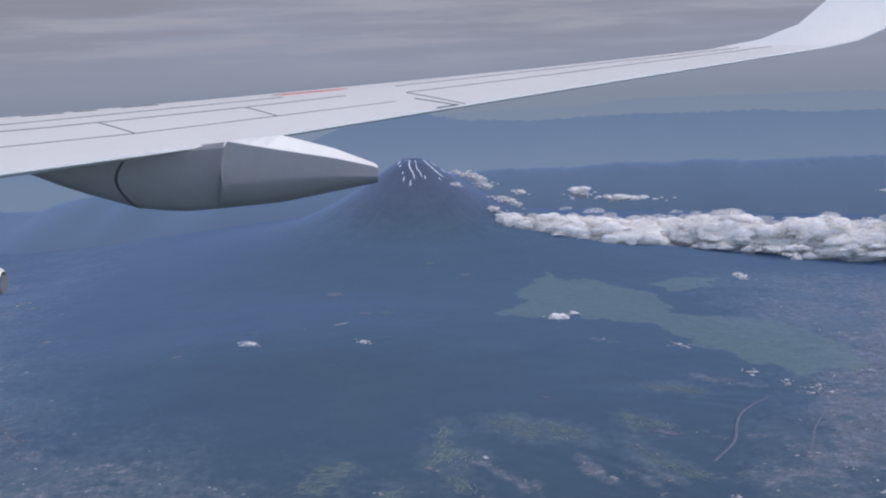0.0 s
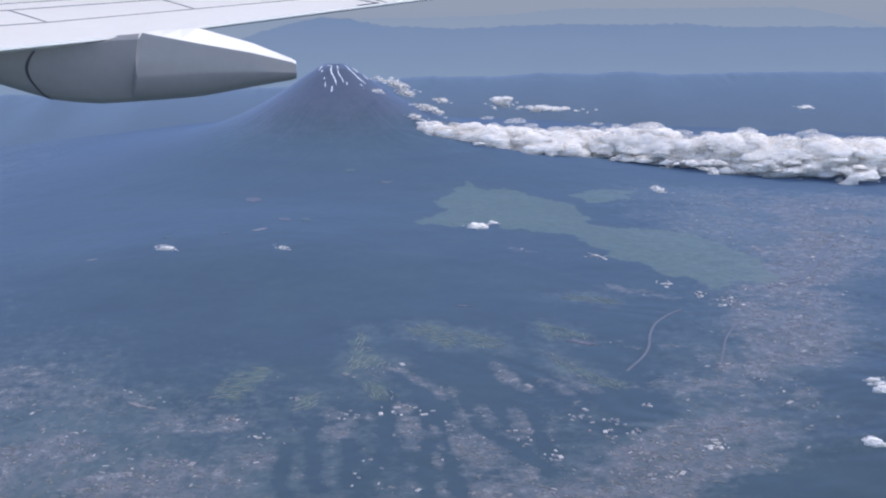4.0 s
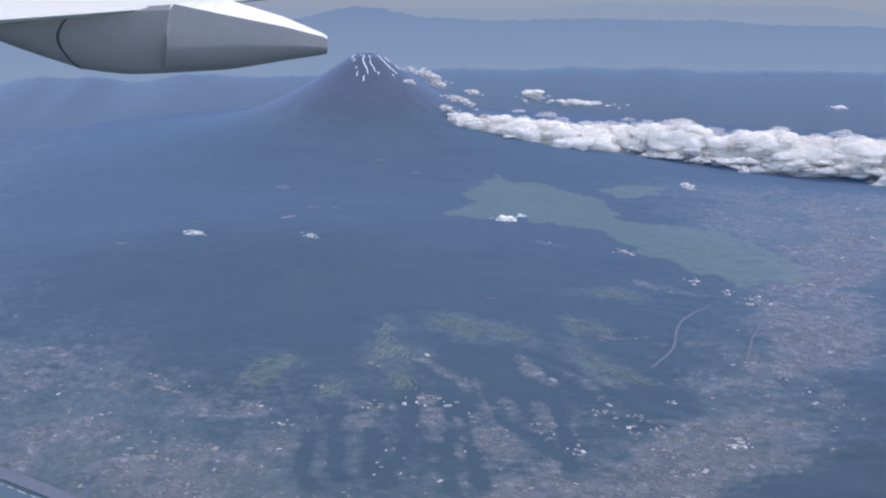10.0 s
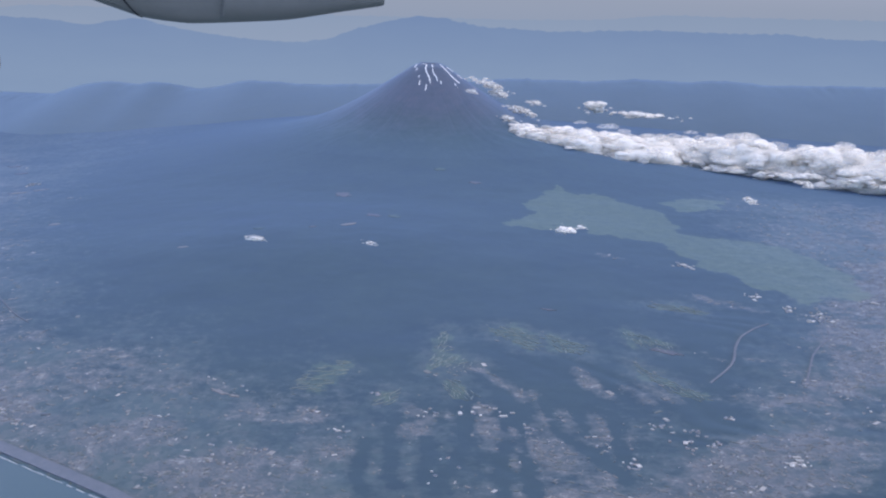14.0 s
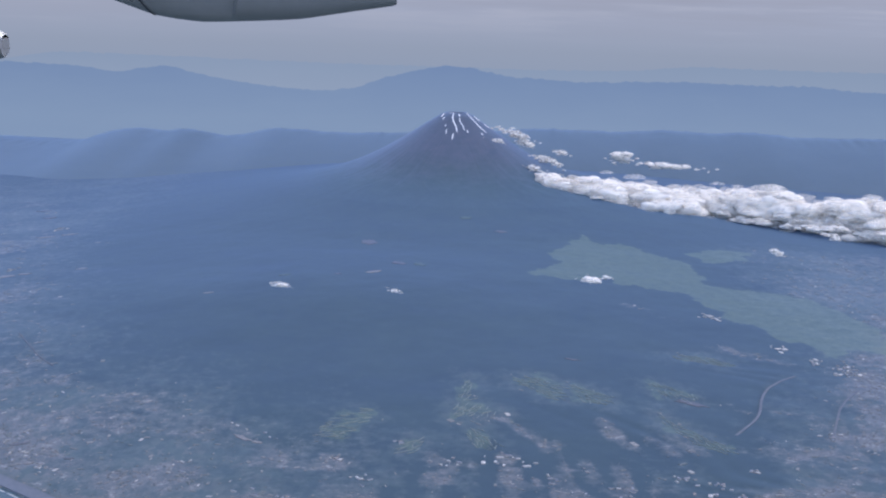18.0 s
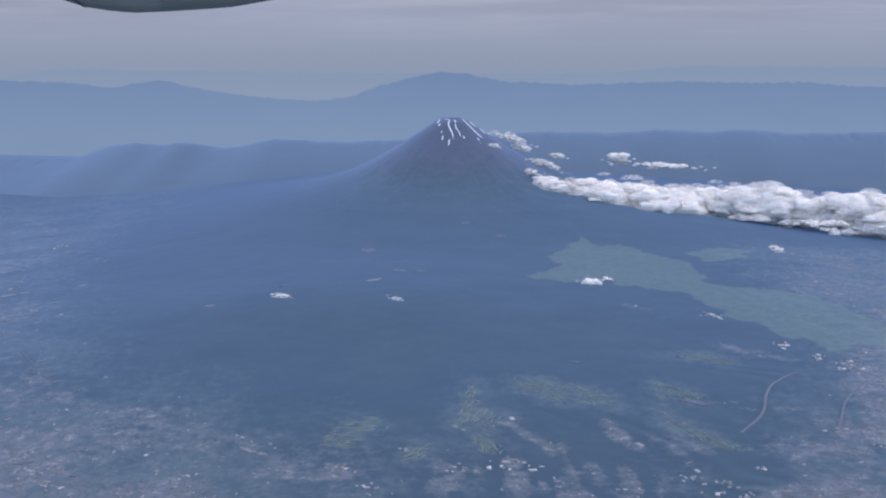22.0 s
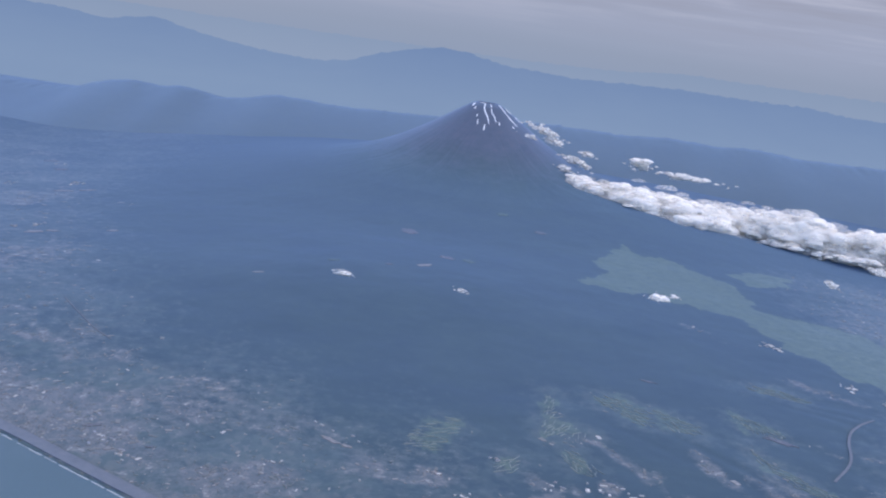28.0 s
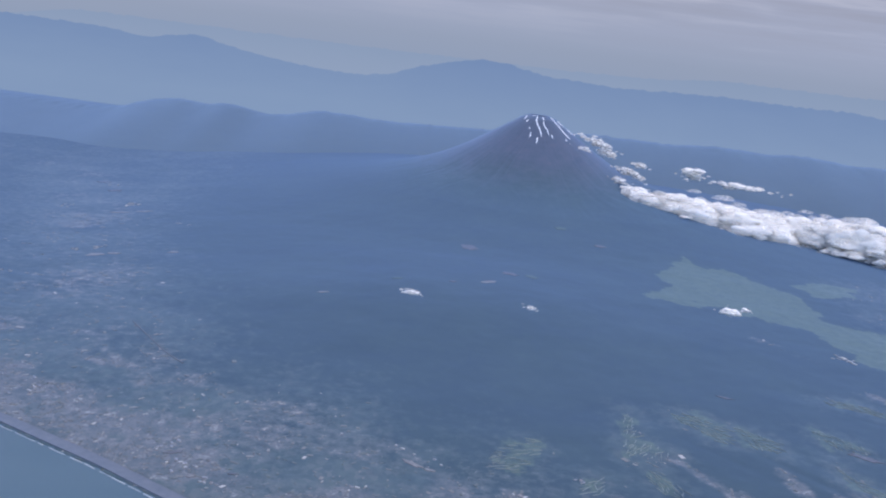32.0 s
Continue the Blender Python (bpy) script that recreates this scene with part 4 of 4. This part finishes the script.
def slabs(x, y, turn, long, wide, half, lift):
    """Flat blocks, each with its own size and turn, as one mesh."""
    corner = np.array([(-1, -1, -1), (1, -1, -1), (1, 1, -1), (-1, 1, -1), (-1, -1, 1), (1, -1, 1), (1, 1, 1), (-1, 1, 1)])
    quads = np.array([(4, 5, 6, 7), (0, 1, 5, 4), (1, 2, 6, 5), (2, 3, 7, 6), (3, 0, 4, 7)])
    u, v = corner[None, :, 0] * long[:, None], corner[None, :, 1] * wide[:, None]
    c, d = np.cos(turn)[:, None], np.sin(turn)[:, None]
    px, py = x[:, None] + u * c - v * d, y[:, None] + u * d + v * c
    pz = height(px, py) + lift + corner[None, :, 2] * half
    return np.stack([px, py, pz], -1).reshape(-1, 3), (quads[None] + 8 * np.arange(len(x))[:, None, None]).reshape(-1, 4)


pick, hx, hy, turn = scattered(7, 90000, lambda d: d["town"], 10000)
size = pick.uniform(0.22, 0.65, len(hx)) * np.where(pick.rand(len(hx)) < 0.08, 1.9, 1.0)
thing("small_houses", *slabs(hx, hy, turn, size, size * pick.uniform(0.5, 1.0, len(hx)), 0.1, 0.3), HOUSES, "dense small grey and tan house roofs of the towns", "houses", "", "stuff", False)
pick, hx, hy, turn = scattered(8, 90000, lambda d: np.maximum(0.95 * d["town"], 0.6 * d["field"]), 3800)
long = pick.uniform(0.7, 2.6, len(hx)) * np.where(pick.rand(len(hx)) < 0.1, 1.6, 1.0)
thing("field_parcels", *slabs(hx, hy, turn, long, long * pick.uniform(0.25, 0.6, len(hx)), 0.08, 0.16), PARCELS, "small fields and paved plots between the houses", "fields", "", "stuff", False)

# ---- clearings on the forested flanks ----
def clearing(x, y, long, wide, lean, seed, mat, label):
    """A bare or grassy patch with a frayed outline, laid on the slope."""
    pick = random.Random(seed)
    rim = []
    for k in range(28):
        t = k * math.tau / 28
        r = 0.75 + 0.25 * math.sin(3 * t + seed) * math.sin(2 * t + 2 * seed) + pick.uniform(-0.16, 0.16)
        u, v = long * r * math.cos(t), wide * r * math.sin(t)
        rim.append((x + u * math.cos(lean) - v * math.sin(lean), y + u * math.sin(lean) + v * math.cos(lean)))
    verts = [(px, py, float(height(px, py)) + up) for up in (0.35, -0.4) for px, py in rim] + [(x, y, float(height(x, y)) + 0.35)]
    thing("clearing", verts, [(56, k, (k + 1) % 28) for k in range(28)] + [(k, k + 28, (k + 1) % 28 + 28, (k + 1) % 28) for k in range(28)], mat, label, "clearing", "clearings in the forest", "structure", False)


for k, (x, y, long, wide, lean, mat) in enumerate([
        (-552, -356, 16, 5, 0.1, PALE_EARTH), (-522, -345, 13, 5, 0.3, PALE_EARTH), (-502, -632, 12, 7, 0.5, PALE_EARTH), (-484, -621, 9, 5, 0.1, PALE_EARTH), (-422, -599, 8, 5, 0.4, PALE_EARTH),
        (-62, -676, 13, 5, 0.7, PALE_EARTH), (-230, -772, 7, 3, 0.2, PALE_EARTH), (-159, -702, 8, 5, 0.3, GRASS), (-85, -496, 13, 17, 0.3, DULL_EARTH), (-36, -618, 9, 12, 0.9, DULL_EARTH),
        (-12, -617, 8, 11, 0.4, GRASS), (32, -347, 10, 9, 0.2, GRASS), (80, -408, 10, 8, 0.1, DULL_EARTH), (-112, -1180, 12, 3.4, -0.65, PALE_EARTH), (-98, -1189, 6, 2.6, -0.5, PALE_EARTH),
        (-260, -1236, 4, 2.6, 0.3, PALE_EARTH), (-232, -1227, 4, 2, 0.1, DULL_EARTH), (-281, -1197, 8, 3, 0.4, DULL_EARTH), (154, -944, 9, 3, -0.3, DULL_EARTH), (-611, -169, 13, 9, 0.2, DULL_EARTH),
        (-648, -89, 12, 8, 0.3, DULL_EARTH), (-99, -694, 5, 4, 0.3, DULL_EARTH), (-31, -1218, 5, 2.4, -0.5, PALE_EARTH), (281, -1207, 4, 2.6, 0.4, PALE_EARTH), (252, -1052, 17, 6, -0.5, DULL_EARTH)]):
    clearing(x, y, long, wide, lean, k, mat, {PALE_EARTH: "pale bare earth clearing in the forest", DULL_EARTH: "dull reddish brown bare patch in the forest", GRASS: "small grassy clearing in the forest"}[mat])

# ---- the wing beside the camera, in metres at full scale, shaped to fit its view ----
SEAT = Vector((87.335, -2186.252, 343.683))
TE_A, TE_B = Vector((-2.115, 11.818, -0.485)), Vector((5.102, 19.182, 0.173))
LE_A, LE_B = Vector((-5.475, 13.144, -0.269)), Vector((3.508, 19.798, 0.194))
wing = empty("airliner_wing", SEAT + TE_A, "white swept airliner wing with grey flap fairings", "aircraft wing")


def sharp(ob, degrees=32):
    ob.data.set_sharp_from_angle(angle=radians(degrees))
    return ob


def trailing(u):
    return TE_A.lerp(TE_B, u) + Vector((0, 0, -0.215 * min(u, 0.0)))


def leading(u):
    return LE_A.lerp(LE_B, u) - Vector((0, 0, 0.05 * max(0.0, 1 - ((u - 0.5) / 0.6) ** 2)))


def spot(u, v, lift=0.0):
    """A place on the wing's upper skin: u along the span, v from trailing to leading edge."""
    te, le = trailing(u), leading(u)
    c = (le - te).length
    return te.lerp(le, v) + Vector((0, 0, c * 0.05 * v * (1 - v) * (1 + 0.4 * v) + lift)) - TE_A


def section(te, le, thick, up):
    """One closed outline of the wing, trailing edge first, over the top to the leading edge and back below."""
    c, out = (le - te).length, []
    for k in range(13):
        v = k / 12
        out.append(te.lerp(le, v) + up * (c * thick * v * (1 - v) * (1 + 0.4 * v)))
    out.append(te.lerp(le, 1.012) - up * c * 0.012)
    for k in range(12, 0, -1):
        v = k / 12
        out.append(te.lerp(le, v) - up * (c * (0.012 + 0.16 * v * (1 - v))))
    out.append(te - up * 0.018)
    return [p - TE_A for p in out]


def loft(rings, closed=True):
    n = len(rings[0])
    verts = [p for r in rings for p in r]
    faces = [(i * n + j, i * n + (j + 1) % n, (i + 1) * n + (j + 1) % n, (i + 1) * n + j) for i in range(len(rings) - 1) for j in range(n)]
    if closed:
        faces += [tuple(range(n))[::-1], tuple(range((len(rings) - 1) * n, len(rings) * n))]
    return verts, faces


UP = Vector((0, 0, 1))
sharp(part("wing_skin", *loft([section(trailing(u), leading(u), 0.05, UP) for u in np.linspace(-0.5, 1.0, 31)]), PAINT, wing))
tips = [(trailing(1.0), leading(1.0), 0.05, UP), (Vector((5.55, 19.40, 0.245)), Vector((4.30, 20.02, 0.30)), 0.10, Vector((-0.15, -0.1, 1))), (Vector((5.97, 19.62, 0.39)), Vector((4.90, 20.2, 0.50)), 0.10, Vector((-0.4, -0.3, 0.85))),
        (Vector((6.35, 19.92, 0.78)), Vector((5.45, 20.45, 0.90)), 0.09, Vector((-0.7, -0.5, 0.5))), (Vector((6.70, 20.25, 1.6)), Vector((6.0, 20.7, 1.7)), 0.08, Vector((-0.8, -0.55, 0.2))),
        (Vector((7.0, 20.6, 2.7)), Vector((6.6, 20.9, 2.75)), 0.06, Vector((-0.8, -0.55, 0.1)))]
sharp(part("winglet", *loft([section(*t) for t in tips]), PAINT, wing, "upswept white winglet"))


def strip(path, width, along):
    """A thin raised line on the upper skin through places (u, v); along: u lines run along the span."""
    verts, faces = [], []
    dense = []
    for (u0, v0), (u1, v1) in zip(path, path[1:]):
        dense += [(u0 + (u1 - u0) * k / 10, v0 + (v1 - v0) * k / 10) for k in range(10)]
    dense.append(path[-1])
    for u, v in dense:
        du, dv = (0, width / 2 / 4.5) if along else (width / 2 / 15.0, 0)
        verts += [spot(u - du, v - dv, 0.006), spot(u + du, v + dv, 0.006), spot(u - du, v - dv, -0.01), spot(u + du, v + dv, -0.01)]
    for i in range(len(dense) - 1):
        a, b = 4 * i, 4 * i + 4
        faces += [(a, b, b + 1, a + 1), (a, a + 2, b + 2, b), (a + 1, b + 1, b + 3, a + 3)]
    return verts, faces


for path, width, along in [([(-0.5, 0.55), (-0.044, 0.524), (0.19, 0.488), (0.306, 0.496)], 0.015, True), ([(-0.5, 0.7), (0.0, 0.68), (0.283, 0.668)], 0.011, True),
                           ([(-0.5, 0.29), (-0.119, 0.272), (-0.002, 0.256), (0.14, 0.24), (0.278, 0.22)], 0.006, True), ([(0.351, 0.392), (0.495, 0.388), (0.681, 0.392), (0.98, 0.40)], 0.014, True),
                           ([(0.415, 0.644), (0.7, 0.66), (0.97, 0.62)], 0.008, True), ([(0.04, 0.504), (-0.002, 0.256)], 0.014, False), ([(0.187, 0.494), (0.141, 0.24)], 0.014, False),
                           ([(0.305, 0.224), (0.279, 0.0)], 0.03, False), ([(0.351, 0.392), (0.346, 0.372), (0.290, 0.0)], 0.014, False)]:
    part("panel_joint", *strip(path, width, along), JOINT, wing, "thin grey joint line", False)
part("flap_gap", *strip([(0.253, 0.006), (0.281, 0.004)], 0.035, True), SEAL, wing, "dark gap at the flap end", False)
part("fairing_slot", *strip([(-0.012, -0.006), (0.036, -0.006)], 0.04, True), SEAL, wing, "dark slot between wing and fairing", False)
part("red_marking", *strip([(0.314, 0.80), (0.388, 0.785)], 0.20, True), RED, wing, "thin red painted mark", False)
for u0, u1 in ((0.085, 0.118), (0.134, 0.15), (0.182, 0.212)):
    part("slat_mark", *strip([(u0, 0.93), (u1, 0.91)], 0.05, True), SEAL, wing, "dark slat gap", False)


def fairing(tail, nose, grow, name):
    """A flap track fairing: tapering nose, swollen body, faceted tail with a flat top, and a dark seal between nose and body."""
    axis = (nose - tail) / 3.74
    away = Vector((axis.y, -axis.x, 0)).normalized() * -1
    away = away if away.y > 0 else -away
    rows = [(0.0, 0.015, 0.165, 0.12), (0.04, 0.0, 0.182, 0.15), (0.46, -0.085, 0.29, 0.195), (1.04, -0.205, 0.385, 0.25), (1.60, -0.290, 0.33, 0.29), (1.64, -0.294, 0.30, 0.293), (1.85, -0.316, 0.28, 0.296),
            (2.10, -0.328, 0.25, 0.295), (2.57, -0.316, 0.20, 0.28), (2.85, -0.265, 0.15, 0.25), (3.15, -0.20, 0.06, 0.22), (3.45, -0.12, 0.025, 0.16), (3.74, -0.03, 0.0, 0.10), (4.0, -0.01, 0.0, 0.03)]

    def ring(s, low, top, half):
        mid = tail + axis * s + away * (half + 0.02)
        tall = top - low
        lean = axis * 0.13 * float(np.interp(s, [1.04, 1.6, 1.85, 2.1, 2.57], [0, 1, 1, 0.3, 0]))
        if s < 1.62:
            edge = top - float(np.interp(s, [0, 0.04, 0.46, 1.04, 1.6], [0.02, 0.023, 0.075, 0.12, 0.012]))
            right = [(0.25, top), (0.82, edge), (1.0, low + tall * 0.40), (0.97, low + tall * 0.34), (0.82, low + tall * 0.19), (0.56, low + tall * 0.10), (0.27, low + tall * 0.02)]
        else:
            right = [(0.6, top), (1.0, top - tall * 0.06), (0.94, low + tall * 0.66), (0.84, low + tall * 0.46), (0.69, low + tall * 0.27), (0.48, low + tall * 0.11), (0.25, low + tall * 0.025)]
        pts = [(half * a, b) for a, b in right] + [(0, low)] + [(-half * a, b) for a, b in reversed(right)]
        return [mid + away * a * grow + UP * b * grow + lean * (top - b) / tall - TE_A for a, b in pts]

    knots = np.array(rows)

    def eased(s):
        """The section at s, on a smooth curve through the rows."""
        i = int(np.clip(np.searchsorted(knots[:, 0], s) - 1, 0, len(knots) - 2))
        a, b, k = knots[i], knots[i + 1], (s - knots[i, 0]) / (knots[i + 1, 0] - knots[i, 0])
        ta = (knots[i + 1] - knots[max(i - 1, 0)]) / (knots[i + 1, 0] - knots[max(i - 1, 0), 0])
        tb = (knots[min(i + 2, len(knots) - 1)] - a) / (knots[min(i + 2, len(knots) - 1), 0] - a[0])
        h = b[0] - a[0]
        q = a * (2 * k**3 - 3 * k**2 + 1) + b * (3 * k**2 - 2 * k**3) + h * ta * (k**3 - 2 * k**2 + k) + h * tb * (k**3 - k**2)
        return (s, float(q[1]), float(np.interp(s, knots[:, 0], knots[:, 2])), float(q[3]))

    tail_rings, body_rings, nose_rings = ([ring(*eased(s)) for s in at] for at in (
        (0.0, 0.04, 0.2, 0.46, 0.7, 0.9, 1.04, 1.2, 1.4, 1.6, 1.64), (1.64, 1.75, 1.85, 2.0, 2.15, 2.35, 2.57), (2.57, 2.7, 2.85, 3.0, 3.15, 3.3, 3.45, 3.6, 3.74, 3.87, 4.0)))
    shell = sharp(part(name, *loft(body_rings), FAIRING_SHADE_GREY, wing, "swollen grey body of the flap fairing"), 40)
    hull = [r[1:-1] for r in tail_rings]
    n, m = len(hull[0]), len(hull) - 1
    faces = [(i * n + j, i * n + j + 1, (i + 1) * n + j + 1, (i + 1) * n + j) for i in range(m) for j in range(n - 1)] + [tuple(range(n))[::-1]]
    sharp(part("fairing_tail", [p for r in hull for p in r], faces, FAIRING_SHADE_GREY, shell, "faceted lighter tail cone"), 30)
    # Lit top face in wing white; the hull below has its shade in the colour
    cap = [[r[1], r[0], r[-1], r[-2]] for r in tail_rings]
    part("fairing_cap", [p for r in cap for p in r], [(4 * i + j, 4 * i + j + 1, 4 * i + j + 5, 4 * i + j + 4) for i in range(m) for j in range(3)], PAINT, shell, "top face kept in lit wing white", False)
    sharp(part("fairing_nose", *loft(nose_rings), FAIRING_SHADE_GREY, shell, "tapering grey nose"), 40)
    seam = []
    for width in (-0.016, 0.016):
        hoop = []
        for k in range(75):
            j, part_way = divmod(k, 5)
            rise = [ring(*eased(2.62))[i % 15].z for i in range(15)]
            up = (rise[j] + (rise[(j + 1) % 15] - rise[j]) * part_way / 5 - min(rise)) / (max(rise) - min(rise))
            there = ring(*eased(2.62 + width - 0.02 + 0.20 * max(0.0, math.sin(math.pi * up)) ** 0.8))
            centre = sum(there, Vector()) / 15
            hoop.append(centre + (there[j].lerp(there[(j + 1) % 15], part_way / 5) - centre) * 1.022)
        seam.append(hoop)
    part("seal", *loft(seam, False), SEAL, shell, "dark curved rubber seal")
    return shell


TAIL, NOSE, INBOARD = Vector((-0.795, 11.692, -0.895)), Vector((-3.769, 11.362, -0.639)), Vector((-2.44, -2.65, -0.45))
fairing(TAIL, NOSE, 1.0, "flap_fairing")
fairing(TAIL + INBOARD, NOSE + INBOARD, 1.0, "flap_fairing")
